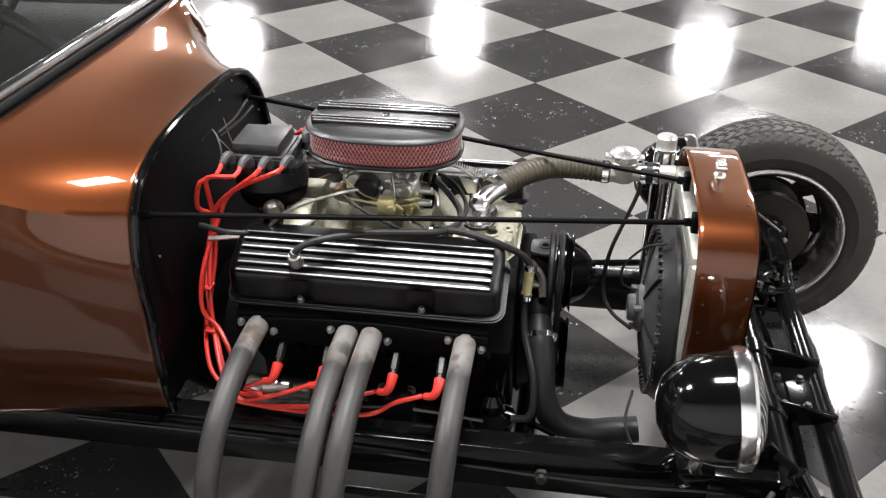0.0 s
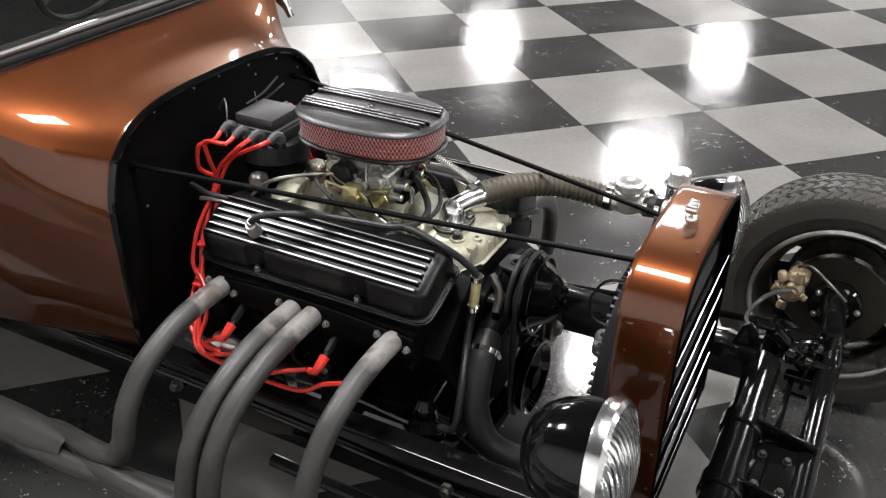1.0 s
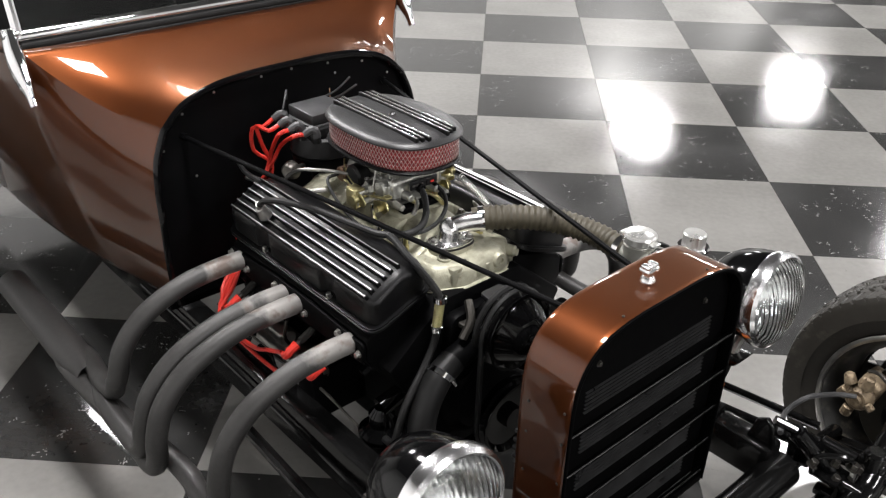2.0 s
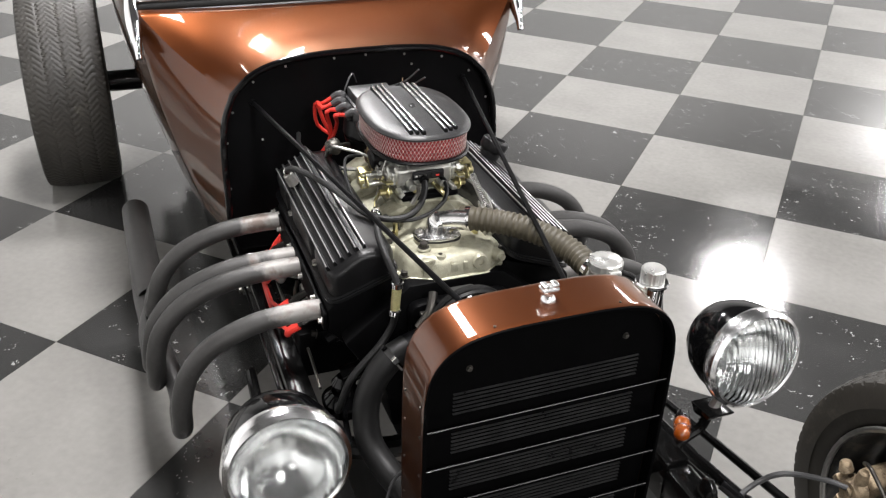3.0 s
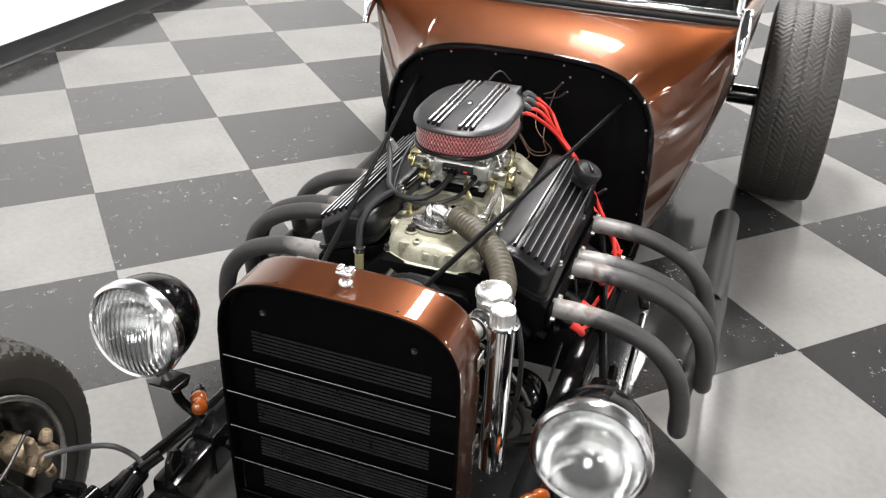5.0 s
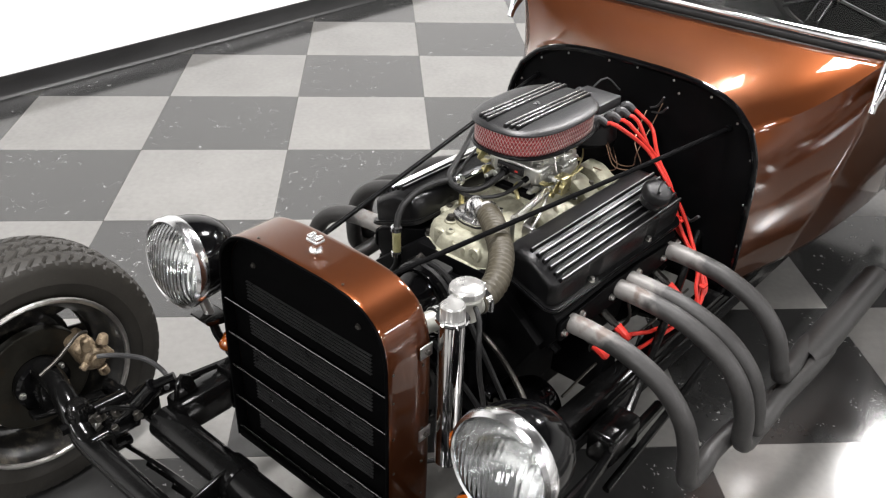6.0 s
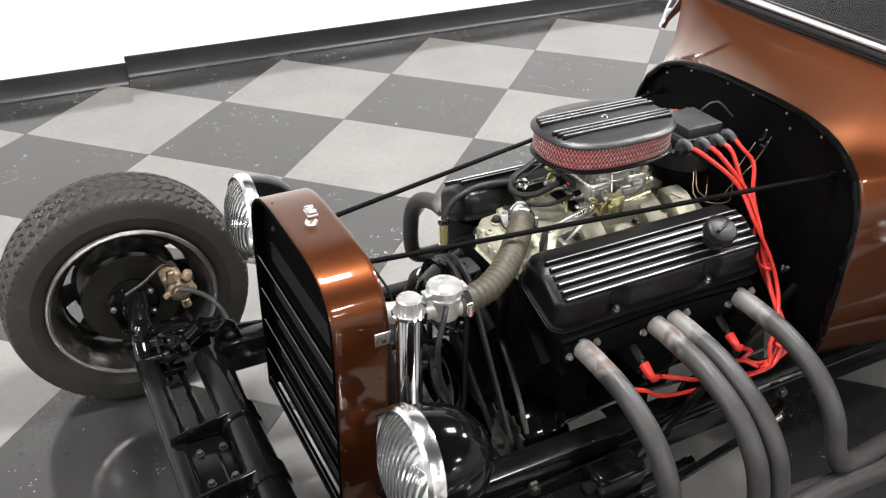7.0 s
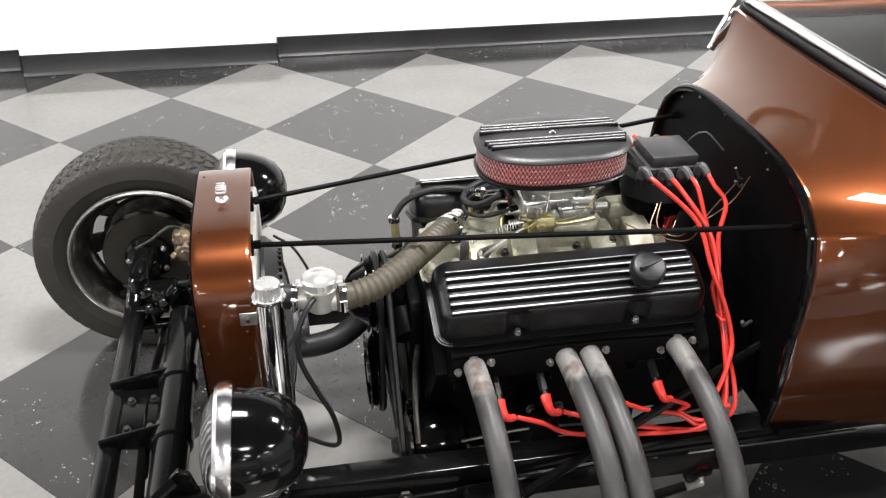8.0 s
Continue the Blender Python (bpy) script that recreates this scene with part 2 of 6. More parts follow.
CHASSIS = material("chassis_black", (0.003, 0.003, 0.003), 0.15, vary=0.35, scale=9, bump=0.10, bump_scale=70, spec=0.25, dirt=(0.010, 0.009, 0.008), dirt_at=0.64)
RIB_TOP = material("polished_rib_top", (0.86, 0.86, 0.86), 0.26, metal=1.0, vary=0.08)
FIN = material("bare_fin_edge", (0.47, 0.47, 0.465), 0.40, metal=1.0, vary=0.1)
CHROME = material("chrome", (0.82, 0.82, 0.83), 0.06, metal=1.0, vary=0.05, scale=14, rough_vary=0.4)
OUTLET = material("polished_outlet", (0.80, 0.80, 0.80), 0.20, metal=1.0, vary=0.1, scale=40, rough_vary=0.4, bump=0.1, bump_scale=120)
SATIN = material("satin_polished_metal", (0.62, 0.62, 0.60), 0.3, metal=0.85, vary=0.1, scale=30, rough_vary=0.2)
STEEL = material("plain_steel", (0.45, 0.44, 0.42), 0.34, metal=1.0, vary=0.2, scale=30)
ALU = material("cast_aluminium", (0.36, 0.35, 0.268), 0.42, metal=0.40, vary=0.3, scale=28, bump=0.5, bump_scale=330, dirt=(0.20, 0.185, 0.12), dirt_at=0.58)
CARB = material("carburettor_zinc", (0.48, 0.48, 0.45), 0.3, metal=0.8, vary=0.25, scale=25, bump=0.25, bump_scale=200, dirt=(0.2, 0.17, 0.09), dirt_at=0.62)
BRASS = material("brass", (0.56, 0.50, 0.27), 0.3, metal=1.0, vary=0.2, scale=40)
COPPER = material("aged_copper", (0.24, 0.15, 0.10), 0.4, metal=0.9, vary=0.2, scale=40)
HEADER = material("header_coating", (0.033, 0.032, 0.031), 0.5, metal=0.3, vary=0.22, scale=11, bump=0.2, bump_scale=260, dirt=(0.085, 0.083, 0.078), dirt_at=0.64)
HEADER_PORT = material("heat_bleached_header", (0.033, 0.032, 0.031), 0.5, metal=0.3, vary=0.22, scale=11, bump=0.2, bump_scale=260, dirt=(0.085, 0.083, 0.078), dirt_at=0.64)


def bleach(m):
    """Bare, scorched metal within a hand's width of the cylinder head, with a ragged edge."""
    N, L = m.node_tree.nodes, m.node_tree.links
    p = N["Principled BSDF"]
    base = p.inputs["Base Color"].links[0].from_socket
    xyz, size, rag, add, ramp, cm, scorch = [N.new(k) for k in ("ShaderNodeSeparateXYZ", "ShaderNodeMath", "ShaderNodeTexNoise", "ShaderNodeMath", "ShaderNodeMapRange", "ShaderNodeMix", "ShaderNodeValToRGB")]
    L.new(N["Texture Coordinate"].outputs["Object"], xyz.inputs[0])
    L.new(N["Texture Coordinate"].outputs["Object"], rag.inputs["Vector"])
    rag.inputs["Scale"].default_value, rag.inputs["Detail"].default_value = 24.0, 5
    size.operation, add.operation = "ABSOLUTE", "MULTIPLY_ADD"
    L.new(xyz.outputs["Y"], size.inputs[0])
    L.new(rag.outputs["Fac"], add.inputs[0])
    add.inputs[1].default_value = 0.16
    L.new(size.outputs[0], add.inputs[2])
    ramp.inputs["From Min"].default_value, ramp.inputs["From Max"].default_value = 0.448, 0.408
    L.new(add.outputs[0], ramp.inputs["Value"])
    scorch.color_ramp.elements[0].color, scorch.color_ramp.elements[1].color = (0.105, 0.082, 0.070, 1), (0.19, 0.182, 0.172, 1)
    scorch.color_ramp.elements[0].position, scorch.color_ramp.elements[1].position = 0.36, 0.46
    L.new(rag.outputs["Fac"], scorch.inputs["Fac"])
    cm.data_type = "RGBA"
    L.new(ramp.outputs["Result"], cm.inputs["Factor"])
    L.new(base, cm.inputs["A"])
    L.new(scorch.outputs["Color"], cm.inputs["B"])
    L.new(cm.outputs["Result"], p.inputs["Base Color"])


bleach(HEADER_PORT)
PAPER = material("filter_paper", (0.72, 0.66, 0.36), 0.7, vary=0.15, scale=60)
BOLT_DARK = material("dark_plated_bolt", (0.085, 0.08, 0.072), 0.4, metal=0.9, vary=0.25, scale=60)
PLUG_DARK = material("dark_plug_steel", (0.030, 0.029, 0.027), 0.4, metal=0.8, vary=0.25, scale=60)
# Near-black that paints the shade inside a drilled hole.
HOLE_SHADE = material("hole_shade_black", (0.0012, 0.0012, 0.0012), 0.8, vary=0.2, spec=0.05)
RED_WIRE = material("red_silicone", (0.56, 0.032, 0.022), 0.38, vary=0.1, scale=30)
BOOT = material("grey_boot", (0.032, 0.032, 0.033), 0.5, vary=0.15, scale=30)
HOSE_GREY = material("flex_hose", (0.043, 0.036, 0.021), 0.55, vary=0.15, scale=18, bump=0.15, dirt=(0.062, 0.056, 0.041), dirt_at=0.63)
RUBBER = material("black_rubber", (0.008, 0.008, 0.008), 0.5, spec=0.3, vary=0.2, scale=20, bump=0.1)
TYRE = material("tyre_rubber", (0.0185, 0.0165, 0.0130), 0.55, vary=0.25, scale=7, bump=0.15, bump_scale=180, dirt=(0.042, 0.038, 0.030), dirt_at=0.58)
FILTER = material("red_filter_cotton", (0.25, 0.026, 0.028), 0.8, vary=0.2, scale=60, bump=0.4, bump_scale=500)
MESH_WIRE = material("filter_wire", (0.50, 0.40, 0.38), 0.4, metal=0.5, vary=0.1)
RUSTY_DISC = material("brake_disc_iron", (0.03, 0.028, 0.022), 0.42, metal=0.7, vary=0.25, scale=12, dirt=(0.04, 0.028, 0.018), dirt_at=0.55)
CALIPER = material("caliper_zinc", (0.22, 0.17, 0.11), 0.5, metal=0.5, vary=0.35, scale=45, bump=0.5, dirt=(0.07, 0.045, 0.028), dirt_at=0.52)
LENS = glass_material("headlamp_glass", rough=0.025)
flute, flute_bump = LENS.node_tree.nodes.new("ShaderNodeTexWave"), LENS.node_tree.nodes.new("ShaderNodeBump")
flute.bands_direction = "Y"
flute.inputs["Scale"].default_value, flute.inputs["Distortion"].default_value = 30.0, 0.0
flute_bump.inputs["Strength"].default_value, flute_bump.inputs["Distance"].default_value = 0.55, 0.002
LENS.node_tree.links.new(LENS.node_tree.nodes["Texture Coordinate"].outputs["Object"], flute.inputs["Vector"])
LENS.node_tree.links.new(flute.outputs["Fac"], flute_bump.inputs["Height"])
LENS.node_tree.links.new(flute_bump.outputs["Normal"], LENS.node_tree.nodes["Principled BSDF"].inputs["Normal"])
WINDSCREEN = glass_material("windscreen_glass", (0.80, 0.82, 0.81), ior=1.33)
FUEL_GLASS = glass_material("fuel_filter_glass", (0.97, 0.97, 0.90))
AMBER = material("amber_plastic", (0.17, 0.036, 0.003), 0.12, vary=0.25, scale=60, coat=0.6)
VINYL = material("black_vinyl", (0.004, 0.004, 0.004), 0.45, spec=0.12, vary=0.2, scale=14, bump=0.1, bump_scale=300)
RAD_ALU = material("radiator_aluminium", (0.46, 0.46, 0.42), 0.42, metal=0.7, vary=0.15, scale=9, dirt=(0.3, 0.29, 0.26), dirt_at=0.6)
WHITE_PLASTIC = material("white_plastic", (0.72, 0.70, 0.63), 0.45, vary=0.08)
LAMP_PANEL = material("lamp_diffuser", (1.0, 0.98, 0.95), 0.5, vary=0.0, emission=9.0)
LAMP_HOUSING = material("lamp_housing", (0.7, 0.7, 0.7), 0.5, vary=0.04)

# ---- structure: room ----
ROOM = (-6.3, 9.5, -3.05, 18.0)


def structure(name, bm, mat, label):
    return tagged(part(name, bm, mat), label, name.split("_")[0], kind="structure")


floor = structure("floor", box(ROOM[0], ROOM[1], ROOM[2] - 0.2, ROOM[3], -0.12, -0.004), GROUT, "polished checkerboard vinyl tile floor in black and grey")
ceiling = structure("ceiling", box(ROOM[0], ROOM[1], ROOM[2] - 0.2, ROOM[3], CEILING, CEILING + 0.1), CEIL, "dark grey showroom ceiling over the car")
wall_south = structure("wall_south", join(box(ROOM[0], 0.90, -3.25, -3.05, -0.004, CEILING), box(0.90, 2.13, -3.25, -2.96, -0.004, CEILING),
                                          box(2.13, ROOM[1], -3.25, -3.05, -0.004, CEILING)), WALL, "white painted wall with a shallow projecting bay")
wall_north = structure("wall_north", box(ROOM[0], ROOM[1], ROOM[3], ROOM[3] + 0.2, -0.004, CEILING), WALL, "plain white wall across the room")
# Unseen end walls, added; place and grey chosen for what the floor reflects.
wall_west = structure("wall_west", box(ROOM[0] - 0.2, ROOM[0], ROOM[2] - 0.2, ROOM[3] + 0.2, -0.004, CEILING), WALL_GREY, "unseen plain grey end wall, added to close the room")
wall_east = structure("wall_east", box(ROOM[1], ROOM[1] + 0.2, ROOM[2] - 0.2, ROOM[3] + 0.2, -0.004, CEILING), WALL_GREY, "unseen plain grey end wall, added to close the room")


def cove(x0, x1, y):
    """Vinyl cove base with a toe at the floor, along a wall that faces +y."""
    out = [(y + 0.001, 0.0), (y + 0.016, 0.0), (y + 0.011, 0.008), (y + 0.006, 0.016), (y + 0.005, 0.098), (y + 0.001, 0.102)]
    return prism(out, "x", x0, x1)


baseboard = structure("baseboard", join(cove(ROOM[0], 0.894, -3.05), cove(0.90, 2.13, -2.96), cove(2.136, ROOM[1], -3.05),
                                        box(0.894, 0.899, -3.045, -2.948, 0.0, 0.102), box(2.131, 2.136, -3.045, -2.948, 0.0, 0.102)), COVE,
                      "black vinyl cove base along the white wall")

# ---- ceiling lights ----


def ceiling_light(x, y):
    thing = tagged(new("ceiling_light"), "lit oblong fluorescent ceiling light with white housing", "ceiling light", "ceiling lights")
    thing.location = (x, y, CEILING)
    housing = box(-0.415, 0.415, -0.275, 0.275, -0.05, -0.001, 0.004)
    part("housing", housing, LAMP_HOUSING, thing)
    part("diffuser", box(-0.38, 0.38, -0.24, 0.24, -0.056, -0.0505), LAMP_PANEL, thing, "glowing white diffuser")
    return thing


first_light = ceiling_light(*LAMP_PLACES[0])
for place in LAMP_PLACES[1:]:
    copy_thing(first_light, pose(place[0], place[1], CEILING))
for x, y in LAMP_PLACES:
    lamp = bpy.data.lights.new("ceiling_lamp", "AREA")
    lamp.shape, lamp.size, lamp.size_y, lamp.energy, lamp.color = "RECTANGLE", 0.76, 0.48, LAMP_WATTS, (1.0, 0.975, 0.978)
    new("ceiling_lamp", lamp).matrix_world = pose(x, y, CEILING - 0.06)

# ---- the car ----
car = tagged(new("hot_rod"), "brown metallic roadster hot rod with exposed black engine", "car")
SIDES = ((-1, "right"), (1, "left"))


def spline(keys, n):
    """n points per span through 2D keys."""
    out = []
    P = [Vector((a, b)) for a, b in keys]
    for i in range(len(P) - 1):
        p0 = P[i - 1] if i else P[0] * 2 - P[1]
        p1, p2 = P[i], P[i + 1]
        p3 = P[i + 2] if i + 2 < len(P) else P[-1] * 2 - P[-2]
        for j in range(n):
            t = j / n
            out.append(0.5 * (2 * p1 + (p2 - p0) * t + (2 * p0 - 5 * p1 + 4 * p2 - p3) * t * t + (3 * p1 - p0 - 3 * p2 + p3) * t ** 3))
    out.append(P[-1])
    return out


# cowl: from the firewall edge to the foot of the windscreen
FW_TOP = [(0.0, 0.876), (0.11, 0.874), (0.20, 0.864), (0.272, 0.838), (0.322, 0.794)]


def side_curve(top, powers):
    """A smooth side line: the half width as a polynomial of the way down from the shoulder to the sill."""
    return [(sum(c * (k / 7) ** n for n, c in enumerate(powers)), top + (0.375 - top) * k / 7) for k in range(8)]


FW_SIDE = side_curve(0.794, (0.322, 0.2512, -0.6792, 0.8173, -0.3694))
FW_LEAN = 0.018
WS_TOP = [(0.0, 0.938), (0.17, 0.938), (0.33, 0.940), (0.44, 0.944), (0.505, 0.946)]
WS_SIDE = side_curve(0.946, (0.505, -0.0299, -0.1131, 0.0253))
COWL_BACK = -0.245


def half_section(s):
    e = 0.2 * s + 0.8 * s ** 2.6
    f = 0.55 * s + 0.45 * s ** 2
    top = [(a[0] + (b[0] - a[0]) * f, a[1] + (b[1] - a[1]) * e) for a, b in zip(FW_TOP, WS_TOP)]
    side = [(a[0] + (b[0] - a[0]) * f, a[1] + (b[1] - a[1]) * e) for a, b in zip(FW_SIDE, WS_SIDE)]
    side[0] = top[-1]
    return spline(top, 6) + spline(side, 6)[1:]


def full_section(half):
    return [(-a, b) for a, b in reversed(half[1:])] + [(a, b) for a, b in half]




def firewall_x(z):
    """The firewall leans back towards its top."""
    return -FW_LEAN * max(0.0, min(1.0, (z - 0.60) / 0.28))


rows = []
for i in range(21):
    s = i / 20
    rows.append([(COWL_BACK * s + firewall_x(z) * (1 - s), y, z) for y, z in full_section(half_section(s))])
cowl_skin = grid_mesh(rows)
edge = full_section(half_section(0))
part("firewall_trim", pipe([(0.004 + firewall_x(z), y, z) for y, z in edge], 0.0085, seg=10, smooth=False), BLACK_GLOSS, car, "glossy black edge trim")
inner = [(a * 0.985, 0.62 + (b - 0.62) * 0.985) for a, b in edge]
panel = prism(inner, "x", -0.012, -0.006)
bmesh.ops.bisect_plane(panel, geom=panel.verts[:] + panel.edges[:] + panel.faces[:], plane_co=(0, 0, 0.60), plane_no=(0, 0, 1))
for corner in panel.verts:
    corner.co.x += firewall_x(corner.co.z)
firewall = part("firewall", panel, BLACK_SATIN, car, "flat black firewall panel")


def bolt(p, d, r=0.006, mat=STEEL, parent=None, name="bolt", h=0.005):
    p, d = Vector(p), Vector(d).normalized()
    b = join(cyl(p, p + d * 0.0015, r * 1.35, seg=12), cyl(p + d * 0.0015, p + d * h, r, seg=6, bevel=0.0008))
    return part(name, b, mat, parent)


for y, z in ((-0.345, 0.68), (-0.325, 0.755), (-0.27, 0.825), (-0.19, 0.856), (-0.07, 0.866), (0.01, 0.868), (0.11, 0.862), (0.21, 0.848), (0.285, 0.805), (0.335, 0.73),
             (0.345, 0.62), (-0.348, 0.56), (0.348, 0.50), (-0.259, 0.68), (0.129, 0.835)):
    bolt((-0.006 + firewall_x(z), y, z - 0.007), (1, 0, 0), 0.0022, STEEL, firewall, h=0.0035)

# tub behind the windscreen
TUB = [(COWL_BACK, 0.505, 0.946, 0.375), (-0.50, 0.535, 0.93, 0.365), (-0.85, 0.555, 0.925, 0.36), (-1.20, 0.555, 0.945, 0.37), (-1.55, 0.53, 0.975, 0.42), (-1.80, 0.47, 0.985, 0.50)]
for sgn, side in SIDES:
    rows, inside = [], []
    for wide, high, low in zip(*[spline([(key[0], key[n]) for key in TUB], 8) for n in (1, 2, 3)]):
        x, w, zt, zb = wide.x, wide.y, high.y, low.y
        prof = spline([(a + w - 0.505, zb + (b - 0.375) * (zt - zb) / 0.571) for a, b in WS_SIDE], 6)
        rows.append([(x, sgn * a, b) for a, b in prof])
    cowl_skin = join(cowl_skin, grid_mesh(rows))
    part("cockpit_edge", pipe([(x - 0.02, sgn * (w - 0.014), zt - 0.004) for x, w, zt, zb in TUB], 0.022, seg=14), PAINT, car, "rolled brown cockpit edge")
bmesh.ops.remove_doubles(cowl_skin, verts=cowl_skin.verts[:], dist=0.0005)
thickened(part("body_shell", cowl_skin, PAINT, car, "brown metallic painted cowl and body sides", sharp=30), 0.005, -1.0)
back = prism(rounded([(-0.47, 0.985), (0.47, 0.985), (0.37, 0.50), (-0.37, 0.50)], 0.05), "x", -1.83, -1.80, 0.008)
part("rear_panel", back, PAINT, car, "brown metallic rear panel")
for sgn, side in SIDES:
    trim_rows = []
    for wide, high, low in zip(*[spline([(key[0], key[n]) for key in TUB], 4) for n in (1, 2, 3)]):
        trim_rows.append([(wide.x - 0.03, sgn * (wide.y - 0.030 - 0.10 * (1 - t) ** 2), low.y + (high.y - 0.022 - low.y) * t) for t in (0.0, 0.25, 0.5, 0.75, 1.0)])
    thickened(part("door_card", grid_mesh(trim_rows), VINYL, car, "black vinyl inner side trim"), 0.004, 0)
part("rear_trim", box(-1.795, -1.775, -0.45, 0.45, 0.38, 0.965, 0.006), VINYL, car, "black vinyl rear trim")
part("body_floor", box(-1.80, -0.02, -0.36, 0.36, 0.35, 0.37, 0.004), BLACK_SATIN, car)
part("seat", join(box(-1.55, -0.98, -0.44, 0.44, 0.46, 0.62, 0.04, 3), moved(box(-0.07, 0.07, -0.44, 0.44, 0.0, 0.44, 0.04, 3), pose(-1.52, 0, 0.58, 0, -14, 0))), VINYL, car, "black vinyl bench seat")
part("dashboard", prism(rounded([(-0.26, 0.93), (-0.29, 0.935), (-0.36, 0.90), (-0.37, 0.78), (-0.33, 0.74), (-0.27, 0.76)], 0.02), "y", -0.48, 0.48), VINYL, car, "black padded dashboard")

# windscreen
LEAN_BACK = 0.24


def on_screen(y, h):
    """A point of the leaning windscreen, h metres up from its foot."""
    return (COWL_BACK - 0.02 - h * LEAN_BACK, y, 0.968 + h)


def bar_profile(y0, y1, h, w, t):
    a = box(-t, t, y0, y1, -w, w, min(t, w) * 0.8, 3)
    return moved(a, Matrix.Translation(on_screen(0, h)) @ pose(0, 0, 0, 0, -math.degrees(math.atan(LEAN_BACK)), 0))


screen = part("windscreen", join(bar_profile(-0.50, 0.50, 0.0, 0.011, 0.009), bar_profile(-0.50, 0.50, 0.36, 0.010, 0.008),
                                 pipe([on_screen(-0.495, 0), on_screen(-0.495, 0.36)], 0.010, smooth=False), pipe([on_screen(0.495, 0), on_screen(0.495, 0.36)], 0.010, smooth=False)),
              CHROME, car, "chrome framed windscreen")
part("gasket", box(-0.278, -0.252, -0.497, 0.497, 0.940, 0.957, 0.005), RUBBER, screen, "black rubber windscreen gasket")
pane = moved(box(-0.0025, 0.0025, -0.49, 0.49, 0.008, 0.356), Matrix.Translation(on_screen(0, 0)) @ pose(0, 0, 0, 0, -math.degrees(math.atan(LEAN_BACK)), 0))
pane = part("pane", pane, WINDSCREEN, screen, "clear glass pane")
pane.visible_shadow = False
for sgn, side in SIDES:
    foot = moved(pipe([(-0.272, 0, 0.985), (-0.262, 0, 0.95), (-0.240, 0, 0.905), (-0.214, 0, 0.870), (-0.196, 0, 0.838)], 0.016, seg=14, step=0.008, rfun=lambda s, n: 0.015 + 0.013 * math.sin(math.pi * min(1.0, s / n * 1.15)) - 0.004 * (s / n)), Matrix.Diagonal((1, 0.75, 1, 1)))
    part("stanchion", join(moved(foot, Matrix.Translation((0, sgn * 0.513, 0))), cyl((-0.268, sgn * 0.492, 0.975), (-0.268, sgn * 0.528, 0.975), 0.012, seg=16, bevel=0.003),
                           cyl((-0.222, sgn * 0.515, 0.875), (-0.222, sgn * 0.527, 0.875), 0.007, seg=14, bevel=0.003)), CHROME, screen, "curved chrome windscreen stanchion")

# steering wheel and column
wheel_c, wheel_d = Vector((-0.60, 0.24, 0.985)), Vector((-0.86, 0, 0.5)).normalized()
_, wu, ww = axes_for(wheel_d)
ring = [wheel_c + (wu * math.cos(2 * math.pi * k / 20) + ww * math.sin(2 * math.pi * k / 20)) * 0.17 for k in range(20)]
steering = part("steering_wheel", pipe(ring, 0.011, seg=8, closed=True), VINYL, car, "black steering wheel with bright spokes")
for k in range(3):
    a = 2 * math.pi * k / 3 + 0.5
    tip = wheel_c + (wu * math.cos(a) + ww * math.sin(a)) * 0.165
    part("spoke", pipe([wheel_c - wheel_d * 0.02, tip], 0.007, smooth=False, seg=6), CHROME, steering)
part("hub", cyl(wheel_c - wheel_d * 0.04, wheel_c + wheel_d * 0.012, 0.03, seg=18, bevel=0.004), CHROME, steering)
part("steering_column", pipe([wheel_c - wheel_d * 0.02, wheel_c - wheel_d * 0.42], 0.019, smooth=False, seg=12), BLACK_GLOSS, car)

# ---- chassis ----
for sgn, side in SIDES:
    rail = [(sgn * 0.29, 0.262), (sgn * 0.34, 0.262), (sgn * 0.34, 0.36), (sgn * 0.29, 0.36)]
    part("frame_rail", prism(rail, "x", -1.75, 1.02, 0.0025), CHASSIS, car, "glossy black steel frame rail")
    part("rail_end", box(1.02, 1.15, sgn * 0.315 - 0.028, sgn * 0.315 + 0.028, 0.268, 0.352, 0.01), CHASSIS, car)
    part("brake_line", pipe([(-0.2, sgn * 0.352, 0.335), (0.3, sgn * 0.350, 0.33), (0.8, sgn * 0.350, 0.31), (1.05, sgn * 0.36, 0.33)], 0.004, seg=6, step=0.06), CHASSIS, car)
    for x in (0.08, 0.72):
        part("rail_bolt", join(cyl((x, sgn * 0.34, 0.31), (x, sgn * 0.362, 0.31), 0.009, seg=10), cyl((x, sgn * 0.344, 0.31), (x, sgn * 0.352, 0.31), 0.015, seg=6)), BOLT_DARK, car)
part("transmission", join(lathe([(0, 0), (0.17, 0.0), (0.18, 0.03), (0.12, 0.2), (0.10, 0.5), (0.08, 0.62), (0, 0.62)], (0.07, 0, 0.33), (-1, 0, 0), 20)), BLACK_SATIN, car)
for x in (0.02, 0.68):
    part("crossmember", pipe([(x, -0.30, 0.29), (x, -0.15, 0.24), (x, 0.15, 0.24), (x, 0.30, 0.29)], 0.024, seg=10, step=0.05), CHASSIS, car)

# front crossmember tube with gusset plates, and the dropped tube axle
AX = 1.285
cross = part("front_crossmember", join(cyl((1.165, -0.335, 0.297), (1.165, 0.335, 0.297), 0.037, seg=24, bevel=0.004), cyl((1.165, -0.12, 0.297), (1.165, -0.07, 0.297), 0.043, seg=24, bevel=0.004),
                                       cyl((1.165, 0.07, 0.297), (1.165, 0.12, 0.297), 0.043, seg=24, bevel=0.004)), CHASSIS, car, "glossy black tubular front crossmember")
